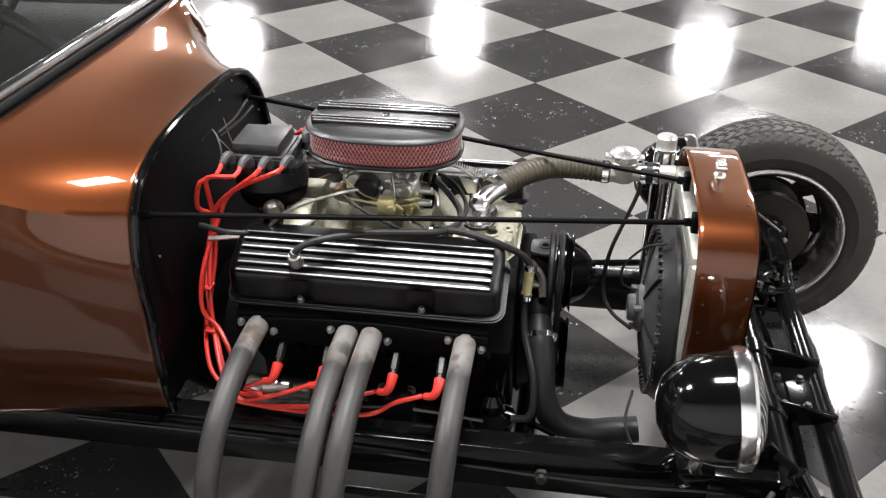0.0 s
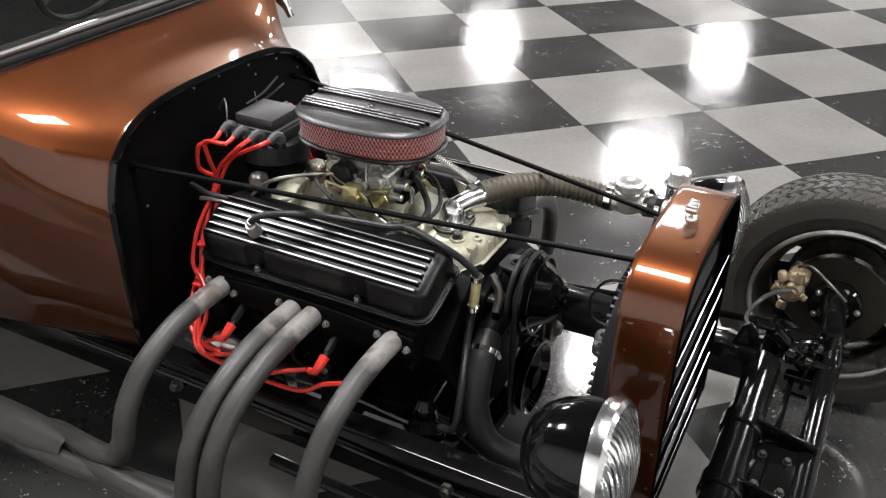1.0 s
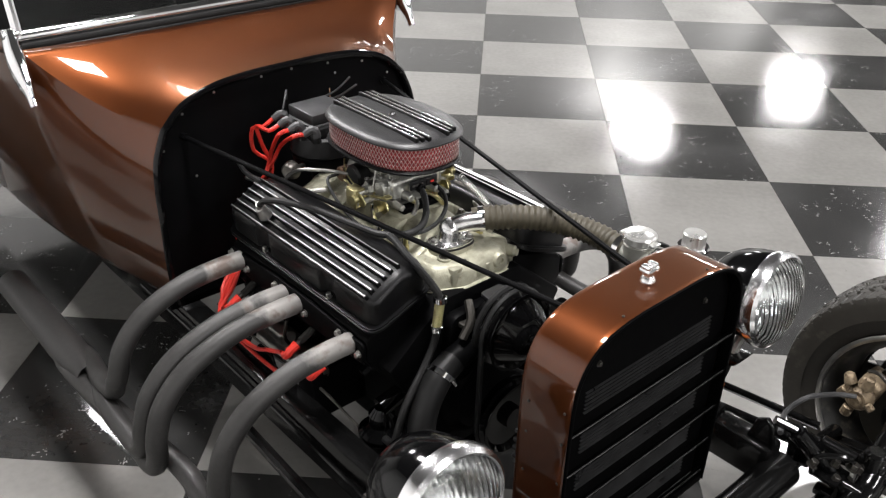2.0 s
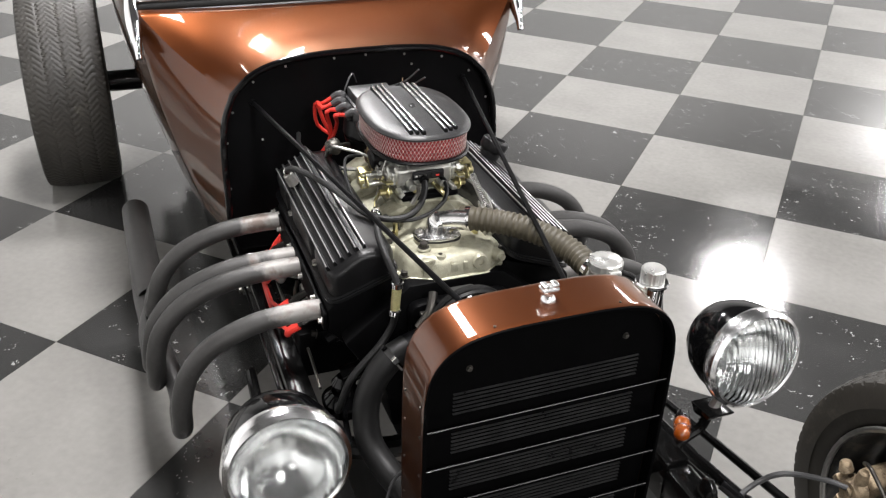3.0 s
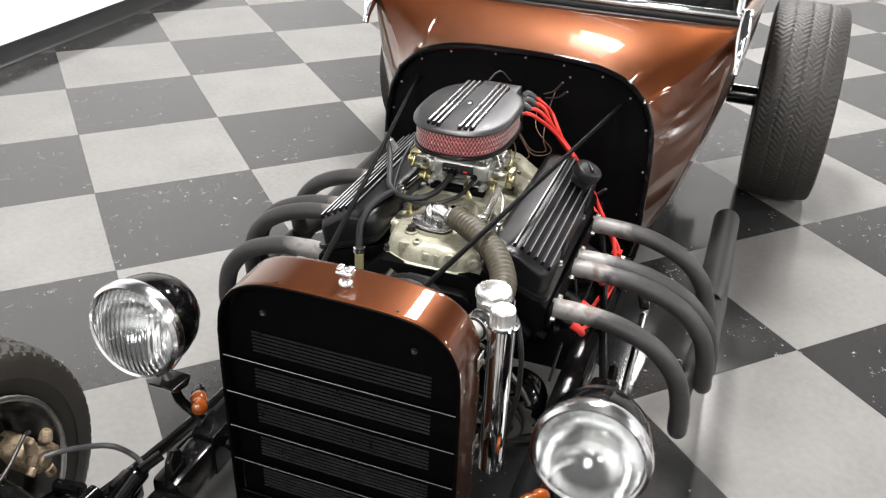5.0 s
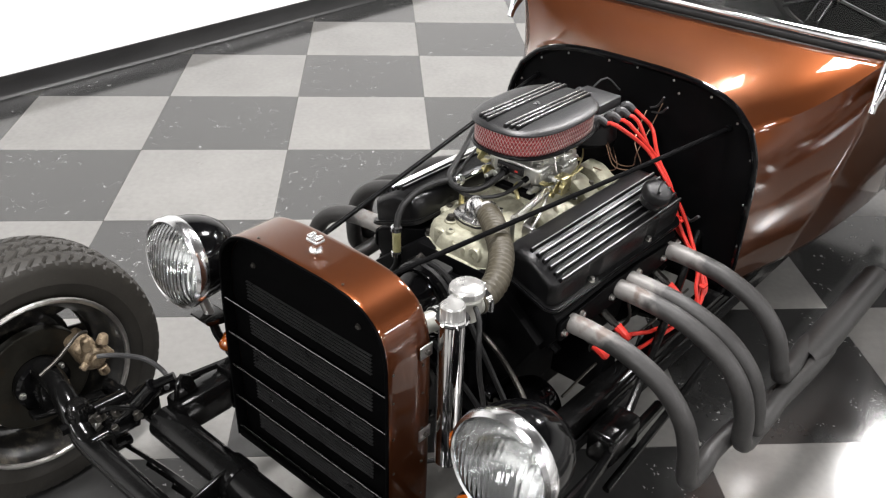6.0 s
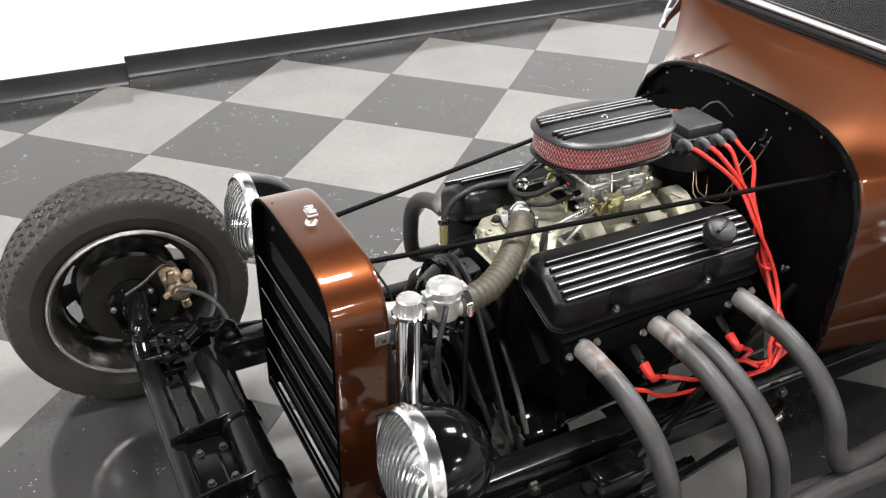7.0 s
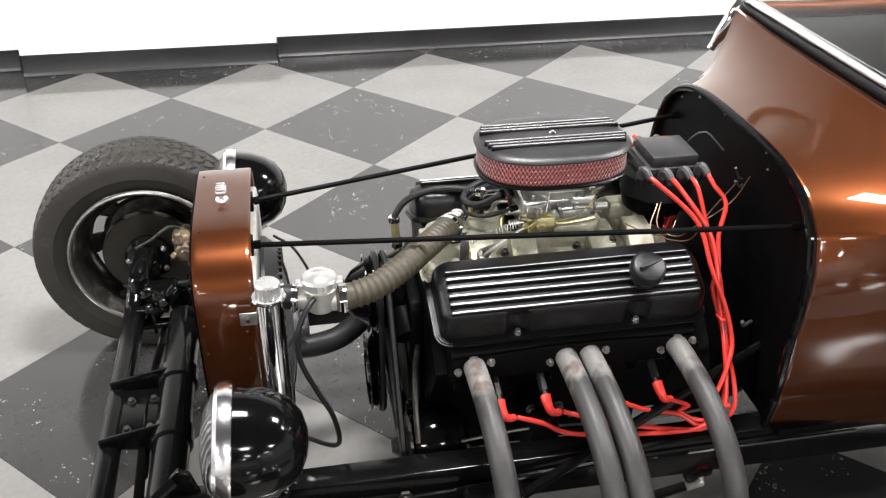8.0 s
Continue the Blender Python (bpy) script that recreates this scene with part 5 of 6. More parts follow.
# Dark disc on the floor of the recess deepens its shade by colour.
part("plug_hole_disc", cyl((0.6275, 0.052, 0.632), (0.6290, 0.052, 0.632), 0.0062, seg=12), BOLT_DARK, lug, "dark disc painted as threaded hole shade")
part("corner_lug", join(cyl((0.600, 0.088, 0.634), (0.629, 0.101, 0.632), 0.0125, seg=16, bevel=0.003), cyl((0.624, 0.0985, 0.6325), (0.634, 0.103, 0.632), 0.0075, seg=6)), ALU, intake)
for y0, y1 in ((-0.012, 0.006), (0.014, 0.028)):
    part("cast_pad", prism(rounded([(y0, 0.616), (y1, 0.616), (y1 - 0.002, 0.638), (y0 + 0.002, 0.638)], 0.003), "x", 0.626, 0.635, 0.002), ALU, intake)
for x, y, z in ((0.604, -0.098, 0.611), (0.596, 0.108, 0.630), (0.53, -0.106, 0.642), (0.53, 0.108, 0.642), (0.47, -0.112, 0.642), (0.36, -0.114, 0.642), (0.25, -0.112, 0.642), (0.16, -0.10, 0.642), (0.47, 0.112, 0.642), (0.25, 0.112, 0.642)):
    bolt((x, y, z), (0, y * 0.8, 1), 0.008, BOLT_DARK if x > 0.5 else STEEL, intake, h=0.011)
part("sender", join(cyl((0.552, 0.072, 0.645), (0.552, 0.072, 0.668), 0.008, seg=6), cyl((0.552, 0.072, 0.668), (0.552, 0.072, 0.682), 0.0045, seg=10)), BRASS, intake, "brass temperature sender")
part("sender", join(cyl((0.512, -0.088, 0.645), (0.512, -0.088, 0.664), 0.007, seg=6), cyl((0.512, -0.088, 0.664), (0.512, -0.088, 0.680), 0.005, seg=10)), BRASS, intake)
# thermostat housing and upper hose
FOOT = rounded([(0.529, -0.052), (0.551, -0.064), (0.580, -0.058), (0.594, -0.020), (0.592, 0.022), (0.572, 0.034), (0.545, 0.026), (0.528, -0.012)], 0.014, 4)
thermo = part("thermostat_housing", prism(FOOT, "z", 0.640, 0.664, 0.002), ALU, car, "cast thermostat housing under the water outlet")
part("gasket", prism([(0.560 + (a - 0.560) * 1.01, -0.016 + (b + 0.016) * 1.01) for a, b in FOOT], "z", 0.664, 0.6665), BLACK_PLASTIC, thermo, "thin dark gasket")
part("outlet", join(prism([(0.560 + (a - 0.560) * 0.97, -0.016 + (b + 0.016) * 0.97) for a, b in FOOT], "z", 0.6665, 0.674, 0.002),
                    lathe([(0.028, 0.0), (0.025, 0.006), (0.0245, 0.022), (0.021, 0.036), (0.012, 0.045), (0.0, 0.047)], (0.555, -0.013, 0.668), (0.06, 0.08, 1), 28),
                    pipe([(0.553, -0.014, 0.690), (0.564, 0.001, 0.700), (0.578, 0.019, 0.707), (0.594, 0.038, 0.711)], 0.0195, seg=22, step=0.006)), OUTLET, thermo, "polished metal water outlet elbow")
for bx, by in ((0.552, -0.050), (0.578, 0.020)):
    bolt((bx, by, 0.674), (0, 0, 1), 0.0065, STEEL, thermo, h=0.006)
HOSE = [(0.574, 0.030, 0.706), (0.600, 0.062, 0.711), (0.645, 0.115, 0.712), (0.695, 0.165, 0.704), (0.750, 0.197, 0.690), (0.800, 0.206, 0.681), (0.818, 0.206, 0.680)]


def ribbed(s, n):
    if s < 0.03 or s > n - 0.03:
        return 0.0240
    return 0.0240 + 0.0016 * math.sin(s * 2 * math.pi / 0.0115)


hose = part("radiator_hose", pipe(HOSE, 0.024, seg=22, step=0.0022, rfun=ribbed), HOSE_GREY, car, "ribbed grey-brown flexible radiator hose", sharp=80)


def clamp(p, d, r, parent, w=0.011):
    p, d = Vector(p), Vector(d).normalized()
    _, u, v = axes_for(d)
    part("hose_clamp", join(lathe([(r, -w / 2), (r + 0.0015, -w / 2), (r + 0.0015, w / 2), (r, w / 2), (r, -w / 2)], p, d, 24), cyl(p - u * r * 1.05 - v * 0.010, p - u * r * 1.05 + v * 0.012, 0.0055, seg=8)), CHROME, parent, "steel worm-drive hose clamp")


clamp((0.890, 0.200, 0.6872), (0.99, -0.14, 0.07), 0.0228, inlet, 0.010)
clamp((0.915, 0.1965, 0.689), (0.99, -0.14, 0.07), 0.0228, inlet, 0.010)
clamp((0.585, 0.044, 0.7085), (0.026, 0.032, 0.005), 0.0243, hose)
clamp((0.807, 0.206, 0.6805), (1, 0, 0), 0.0243, hose, 0.013)
lower = part("lower_hose", pipe([(0.690, -0.120, 0.50), (0.697, -0.160, 0.483), (0.703, -0.195, 0.440), (0.712, -0.213, 0.385), (0.742, -0.215, 0.325), (0.80, -0.195, 0.292), (0.86, -0.178, 0.288), (0.905, -0.172, 0.292)], 0.027, seg=18, step=0.012), RUBBER, car, "black lower radiator hose")
clamp((0.696, -0.153, 0.486), (0.1, -0.6, -0.4), 0.0275, lower)

# water pump, pulleys, belts
part("water_pump", join(cyl((0.672, 0, 0.545), (0.715, 0, 0.545), 0.058, 0.045, seg=28, bevel=0.006), pipe([(0.69, -0.04, 0.53), (0.69, -0.09, 0.51), (0.69, -0.13, 0.497)], 0.026, seg=14), pipe([(0.68, 0.04, 0.52), (0.67, 0.09, 0.49)], 0.03, seg=12),
                        cyl((0.690, -0.003, 0.575), (0.690, -0.003, 0.598), 0.016, seg=18)), BLACK_SATIN, car, "black water pump")
ear = part("pump_ear", prism(rounded([(0.664, -0.028), (0.700, -0.034), (0.716, -0.020), (0.716, 0.016), (0.700, 0.030), (0.664, 0.024)], 0.008), "z", 0.597, 0.605, 0.0015), COIL_GREY, car, "dark grey drilled ear on the water pump")
part("ear_boss", lathe([(0.0075, 0.0), (0.0125, 0.0), (0.0120, 0.003), (0.0075, 0.003), (0.0075, 0.0)], (0.693, -0.003, 0.6052), (0, 0, 1), 20), COIL_GREY, ear)
# No hole is cut: a black disc paints its shade on the ear.
part("ear_hole_shade", cyl((0.693, -0.003, 0.6052), (0.693, -0.003, 0.6058), 0.0074, seg=16), HOLE_SHADE, ear, "black disc painted as bolt hole shade")
part("idler_bracket", join(pipe([(0.665, -0.06, 0.60), (0.69, -0.075, 0.575), (0.695, -0.10, 0.545)], 0.009, seg=8), box(0.655, 0.70, -0.09, -0.055, 0.555, 0.566, 0.003)), BOLT_DARK, car)


def pulley(c, r, w, mat=BLACK_GLOSS, name="pulley", nose=0.0):
    prof = [(0.0, 0.0), (r * 0.55, 0.0), (r * 0.9, 0.004), (r, 0.003), (r, 0.007), (r * 0.86, w * 0.33), (r, w * 0.48), (r, w * 0.54), (r * 0.86, w * 0.8), (r, w * 0.95), (r, w), (r * 0.92, w)]
    if nose:
        prof += [(r * 0.86, w - 0.004), (r * 0.80, w), (r * 0.60, w + nose * 0.6), (r * 0.40, w + nose * 0.9), (0.0, w + nose)]
    else:
        prof += [(r * 0.8, w - 0.012), (r * 0.3, w - 0.014), (r * 0.28, w), (0.0, w)]
    return part(name, lathe(prof, c, (1, 0, 0), 48), mat, car, "black engine pulley")


wp = pulley((0.717, 0.0, 0.545), 0.082, 0.034, name="water_pump_pulley", nose=0.042)
for k in range(4):
    a = math.pi / 4 + k * math.pi / 2
    bolt((0.790, 0.022 * math.cos(a), 0.545 + 0.022 * math.sin(a)), (1, 0, 0), 0.006, BLACK_SATIN, wp, h=0.008)
pulley((0.717, 0.0, 0.335), 0.084, 0.036, name="crank_pulley")
alternator = part("alternator", join(lathe([(0.0, 0.0), (0.03, 0.0), (0.06, 0.012), (0.067, 0.03), (0.067, 0.085), (0.058, 0.11), (0.02, 0.118), (0.0, 0.118)], (0.575, 0.215, 0.315), (1, 0, 0), 32), box(0.60, 0.69, 0.13, 0.16, 0.33, 0.36, 0.006)), BLACK_GLOSS, car, "glossy black alternator")
part("pulley", lathe([(0.0, 0.0), (0.034, 0.0), (0.036, 0.003), (0.028, 0.009), (0.036, 0.015), (0.036, 0.018), (0.02, 0.02), (0.012, 0.032), (0.0, 0.032)], (0.697, 0.215, 0.315), (1, 0, 0), 30), BOLT_DARK, alternator)
part("fan_ring", lathe([(0.025, 0), (0.062, 0.0), (0.064, 0.006), (0.03, 0.008), (0.025, 0)], (0.690, 0.215, 0.315), (1, 0, 0), 30, lambda i, k: -0.01 * (i % 2) if k in (1, 2) else 0.0), BOLT_DARK, alternator)


def belt(a, ra, b, rb, x):
    """A V-belt round two pulleys in the plane x."""
    a, b = Vector(a), Vector(b)
    d = b - a
    L, th = d.length, math.atan2(d.y, d.x)
    off = math.acos((ra - rb) / L)
    pts = []
    for c, r, s, e in ((a, ra, th + off, th + 2 * math.pi - off), (b, rb, th - off, th + off)):
        for k in range(15):
            t = s + (e - s) * k / 14
            pts.append((x, c.x + r * math.cos(t), c.y + r * math.sin(t)))
    return pipe(pts, 0.0062, seg=6, closed=True, smooth=False)


part("belt", belt((0, 0.545), 0.080, (0, 0.335), 0.082, 0.727), RUBBER, car, "black rubber drive belt")
part("belt", belt((0.0, 0.545), 0.080, (0.215, 0.315), 0.034, 0.7085), RUBBER, car, "black rubber drive belt")

# fuel pump and filter, fuel line
part("fuel_pump", join(lathe([(0.0, -0.052), (0.024, -0.050), (0.040, -0.036), (0.044, -0.018), (0.047, -0.012), (0.047, -0.004), (0.040, 0.002), (0.026, 0.012), (0.022, 0.030), (0.026, 0.034), (0.014, 0.05), (0.0, 0.05)], (0.614, -0.232, 0.350), (0, 0, 1), 28),
                       cyl((0.614, -0.235, 0.40), (0.62, -0.13, 0.43), 0.020, seg=14), pipe([(0.64, -0.24, 0.36), (0.69, -0.25, 0.35), (0.74, -0.255, 0.33)], 0.006, seg=8)), BLACK_GLOSS, car, "black mechanical fuel pump")
ff = part("fuel_filter", lathe([(0.0, -0.036), (0.0085, -0.036), (0.0095, -0.030), (0.0095, 0.030), (0.0085, 0.036), (0.0, 0.036)], (0.667, -0.137, 0.604), (0.08, 0.05, 1), 20), FUEL_GLASS, car, "glass inline fuel filter with chrome ends")
part("element", cyl((0.6655, -0.138, 0.577), (0.6690, -0.136, 0.630), 0.0068, seg=14), PAPER, ff, "pleated yellow element")
for z in (0.571, 0.636):
    part("end_cap", cyl((0.667 + (z - 0.604) * 0.08, -0.137 + (z - 0.604) * 0.05, z - 0.007), (0.667 + (z - 0.604) * 0.08, -0.137 + (z - 0.604) * 0.05, z + 0.007), 0.0125, seg=18, bevel=0.002), CHROME, ff)
part("fuel_hose", pipe([(0.489, -0.122, 0.692), (0.530, -0.132, 0.700), (0.585, -0.145, 0.695), (0.640, -0.146, 0.675), (0.664, -0.138, 0.650), (0.669, -0.136, 0.637)], 0.0072, seg=10), RUBBER, car, "black rubber fuel hose")
part("fuel_hose", pipe([(0.664, -0.138, 0.566), (0.662, -0.142, 0.54), (0.668, -0.17, 0.50), (0.690, -0.235, 0.45), (0.69, -0.262, 0.38), (0.655, -0.255, 0.36)], 0.0075, seg=10), RUBBER, car)
part("fuel_fitting", join(cyl((0.472, -0.118, 0.690), (0.496, -0.124, 0.693), 0.0095, seg=12, bevel=0.002), cyl((0.476, -0.119, 0.6905), (0.484, -0.121, 0.6915), 0.0125, seg=6), pipe([(0.473, -0.118, 0.690), (0.44, -0.108, 0.698), (0.41, -0.09, 0.712)], 0.0042, seg=8)), CHROME, car, "chrome fuel line fitting")

# carburettor
carb = part("carburettor", join(box(0.285, 0.445, -0.055, 0.055, 0.702, 0.716, 0.004), box(0.300, 0.432, -0.050, 0.050, 0.716, 0.760, 0.010, 3), box(0.29, 0.345, -0.062, 0.062, 0.722, 0.768, 0.012, 3), box(0.385, 0.442, -0.064, 0.064, 0.720, 0.766, 0.012, 3),
                                cyl((0.365, 0, 0.76), (0.365, 0, 0.800), 0.062, 0.065, seg=32, bevel=0.003), cyl((0.415, -0.05, 0.745), (0.415, -0.078, 0.745), 0.018, seg=16, bevel=0.004), cyl((0.32, -0.052, 0.755), (0.32, -0.074, 0.757), 0.020, seg=16, bevel=0.004),
                                cyl((0.40, 0.055, 0.735), (0.40, 0.085, 0.735), 0.013, seg=14, bevel=0.003)), CARB, car, "four-barrel zinc carburettor")
for x, y, z in ((0.295, -0.055, 0.768), (0.295, 0.055, 0.768), (0.435, -0.056, 0.766), (0.435, 0.056, 0.766), (0.365, -0.054, 0.760), (0.365, 0.054, 0.760), (0.40, -0.06, 0.766), (0.33, 0.06, 0.768)):
    bolt((x, y, z), (0, 0, 1), 0.0045, STEEL, carb, "screw", 0.006)
for k in range(7):
    a = -0.052 + 0.0175 * k
    part("vent", cyl((0.298 + 0.02 * (k % 2), a, 0.764), (0.298 + 0.02 * (k % 2), a, 0.776 + 0.004 * (k % 3)), 0.0045, seg=10, bevel=0.001), CARB if k % 2 else BRASS, carb)
    part("vent", cyl((0.420 + 0.014 * (k % 2), a, 0.762), (0.420 + 0.014 * (k % 2), a, 0.774 + 0.004 * (k % 3)), 0.0045, seg=10, bevel=0.001), STEEL if k % 2 else CARB, carb)
for sgn in (-1, 1):
    part("float_bowl", join(box(0.305, 0.372, sgn * 0.050, sgn * 0.074, 0.718, 0.752, 0.007, 3), box(0.312, 0.366, sgn * 0.070, sgn * 0.079, 0.724, 0.746, 0.004)), CARB, carb)
    part("pump_lever", join(box(0.318, 0.392, sgn * 0.060, sgn * 0.064, 0.775, 0.781, 0.0015), cyl((0.322, sgn * 0.062, 0.765), (0.322, sgn * 0.062, 0.783), 0.004, seg=8), pipe([(0.39, sgn * 0.064, 0.778), (0.398, sgn * 0.078, 0.75), (0.40, sgn * 0.086, 0.722)], 0.0022, seg=6)), STEEL, carb)
part("fuel_inlet", join(cyl((0.385, -0.062, 0.726), (0.385, -0.092, 0.718), 0.008, seg=6), cyl((0.385, -0.090, 0.7185), (0.39, -0.104, 0.714), 0.0055, seg=10)), BRASS, carb, "brass fuel inlet")
part("idle_screw", join(cyl((0.446, -0.03, 0.722), (0.466, -0.03, 0.722), 0.004, seg=8), cyl((0.446, 0.03, 0.722), (0.466, 0.03, 0.722), 0.004, seg=8)), BRASS, carb)
for x in (0.292, 0.438):
    for y in (-0.048, 0.048):
        part("stud", cyl((x, y, 0.714), (x, y, 0.728), 0.0055, seg=6), STEEL, carb)
# small castings, screws and levers round the carburettor
for sgn in (-1, 1):
    for x, y, z, r, h in ((0.452, 0.034, 0.730, 0.010, 0.014), (0.450, 0.058, 0.716, 0.008, 0.018), (0.276, 0.040, 0.728, 0.009, 0.016)):
        d = 1 if x > 0.36 else -1
        part("boss", cyl((x - d * 0.012, sgn * y, z), (x + d * h, sgn * y, z), r, r * 0.8, seg=14, bevel=0.002), CARB, carb)
    for x, z in ((0.308, 0.748), (0.340, 0.748), (0.372, 0.750), (0.408, 0.748)):
        part("screw", cyl((x, sgn * 0.070, z), (x, sgn * 0.0785, z + 0.002), 0.0042, seg=10, bevel=0.001), BRASS if x < 0.33 else STEEL, carb)
    part("lever", prism(rounded([(0.370, 0.732), (0.384, 0.756), (0.394, 0.752), (0.384, 0.728)], 0.004), "y", sgn * 0.086, sgn * 0.089, 0.0006), CARB, carb, "pale zinc lever")
    part("cover_plate", prism(rounded([(0.388, 0.724), (0.436, 0.724), (0.436, 0.756), (0.388, 0.760)], 0.008), "y", sgn * 0.062, sgn * 0.070, 0.002), CARB, carb)
    part("link_rod", pipe([(0.300, sgn * 0.078, 0.772), (0.318, sgn * 0.090, 0.760), (0.345, sgn * 0.092, 0.740), (0.390, sgn * 0.090, 0.730)], 0.0018, seg=6), BRASS, carb)
    part("elbow", pipe([(0.440, sgn * 0.020, 0.722), (0.466, sgn * 0.022, 0.722), (0.474, sgn * 0.030, 0.714), (0.476, sgn * 0.040, 0.700)], 0.0048, seg=8), BRASS if sgn > 0 else STEEL, carb)
part("plug_bracket", prism(rounded([(0.500, 0.700), (0.535, 0.690), (0.540, 0.664), (0.520, 0.660)], 0.004), "y", 0.098, 0.101, 0.0006), STEEL, car)
for x, y, z in ((0.48, 0.085, 0.668), (0.50, -0.08, 0.664), (0.58, -0.02, 0.660), (0.46, -0.09, 0.668), (0.26, 0.085, 0.676), (0.335, 0.09, 0.672)):
    bolt((x, y, z - 0.004), (0, y * 2, 1), 0.0065, BOLT_DARK, intake, h=0.010)
part("choke_housing", join(cyl((0.345, -0.058, 0.752), (0.345, -0.092, 0.752), 0.024, seg=22, bevel=0.004)), BLACK_PLASTIC, carb, "black round choke housing")
part("vacuum_pot", join(cyl((0.292, -0.085, 0.735), (0.292, -0.060, 0.735), 0.016, seg=16, bevel=0.003), pipe([(0.30, -0.07, 0.735), (0.31, -0.075, 0.71), (0.335, -0.078, 0.705)], 0.004, seg=8)), COPPER, carb)
for sgn in (-1, 1):
    link = join(prism(rounded([(0.398, 0.716), (0.410, 0.700), (0.436, 0.698), (0.450, 0.712), (0.440, 0.728), (0.420, 0.722)], 0.004), "y", sgn * 0.079, sgn * 0.082, 0.0006), box(0.438, 0.452, sgn * 0.072, sgn * 0.088, 0.737, 0.742, 0.0015), pipe([(0.30, sgn * 0.082, 0.728), (0.37, sgn * 0.084, 0.722), (0.448, sgn * 0.084, 0.738)], 0.003, seg=6), cyl((0.43, sgn * 0.07, 0.712), (0.43, sgn * 0.096, 0.712), 0.007, seg=10), cyl((0.385, sgn * 0.062, 0.722), (0.385, sgn * 0.092, 0.722), 0.006, seg=8))
    part("linkage", link, BRASS, carb, "yellow zinc throttle linkage")
coils = 19
spring_pts = [(0.461 + 0.096 * k / 240, 0.101 - 0.005 * k / 240 + 0.0068 * math.cos(k * 2 * math.pi * coils / 240), 0.738 - 0.031 * k / 240 + 0.0068 * math.sin(k * 2 * math.pi * coils / 240)) for k in range(241)]
part("return_spring", pipe(spring_pts, 0.0010, seg=5, smooth=False), STEEL, car, "steel throttle return spring")
part("spring_bracket", join(prism(rounded([(0.553, 0.640), (0.572, 0.640), (0.570, 0.700), (0.562, 0.716), (0.553, 0.700)], 0.004), "y", 0.088, 0.091, 0.0006), cyl((0.559, 0.084, 0.706), (0.559, 0.100, 0.706), 0.004, seg=10)), STEEL, car, "flat steel spring bracket")
for sgn in (-1, 1):
    x, y = (0.392, -0.128) if sgn < 0 else (0.408, 0.112)
    clip = join(box(x - 0.016, x + 0.016, y - 0.002, y + 0.002, 0.714, 0.752, 0.0008), box(x - 0.016, x + 0.016, min(y, y - sgn * 0.022), max(y, y - sgn * 0.022), 0.749, 0.753, 0.0008),
                box(x - 0.016, x + 0.010, min(y, y - sgn * 0.018), max(y, y - sgn * 0.018), 0.712, 0.716, 0.0008), cyl((x + 0.010, y - 0.006, 0.733), (x + 0.010, y + 0.006, 0.733), 0.009, seg=16, bevel=0.001),
                prism(rounded([(x - 0.004, 0.722), (x + 0.022, 0.716), (x + 0.034, 0.728), (x + 0.020, 0.742), (x, 0.744)], 0.005), "y", y - sgn * 0.012, y - sgn * 0.009, 0.0005))
    part("throttle_lever", clip, BRASS, carb, "yellow zinc-plated throttle lever")
    part("throttle_shaft", join(cyl((x, sgn * 0.055, 0.738), (x, y - sgn * 0.004, 0.738), 0.0075, seg=14, bevel=0.001), cyl((x + 0.006, sgn * 0.055, 0.720), (x + 0.006, y - sgn * 0.002, 0.720), 0.0060, seg=12, bevel=0.001),
                                cyl((x, sgn * 0.082, 0.738), (x, sgn * 0.092, 0.738), 0.0115, seg=6)), CARB, carb)
part("throttle_cable", join(pipe([(0.448, 0.095, 0.725), (0.50, 0.118, 0.71), (0.545, 0.12, 0.665), (0.50, 0.125, 0.64)], 0.003, seg=6), box(0.528, 0.54, 0.10, 0.125, 0.65, 0.685, 0.002)), STEEL, car)
part("badge_plate", join(box(0.456, 0.462, -0.034, 0.036, 0.744, 0.764, 0.003), box(0.4615, 0.4635, 0.006, 0.033, 0.747, 0.761, 0.001)), BLACK_PLASTIC, carb, "black name plate on the carburettor")
part("emblem", box(0.4637, 0.4645, 0.016, 0.024, 0.751, 0.755, 0.0002), RED_WIRE, carb)
for k, (y, w) in enumerate(((-0.026, 0.008), (-0.016, 0.008), (-0.006, 0.007))):
    part("letter_bar", box(0.4622, 0.4630, y - w / 2, y + w / 2 - 0.001, 0.752, 0.756), STEEL, carb)
part("vacuum_hose", pipe([(0.470, -0.135, 0.690), (0.505, -0.112, 0.690), (0.532, -0.066, 0.694), (0.530, -0.018, 0.702), (0.506, 0.022, 0.716), (0.478, 0.036, 0.730), (0.450, 0.036, 0.736)], 0.0044, seg=8), RUBBER, car, "thin black vacuum hose")
part("vacuum_hose", pipe([(0.300, -0.095, 0.742), (0.325, -0.138, 0.752), (0.370, -0.152, 0.732), (0.430, -0.150, 0.704), (0.480, -0.138, 0.690)], 0.0034, seg=8), RUBBER, car)
part("hose_fitting", join(cyl((0.444, -0.010, 0.748), (0.470, -0.010, 0.745), 0.010, seg=14, bevel=0.002), cyl((0.444, 0.036, 0.736), (0.462, 0.036, 0.734), 0.007, seg=12, bevel=0.002), box(0.450, 0.470, -0.058, 0.066, 0.702, 0.716, 0.003)), BLACK_SATIN, car, "dark hose fittings in front of the carburettor")

# air cleaner
AIR = Vector((0.371, -0.006, 0.0))


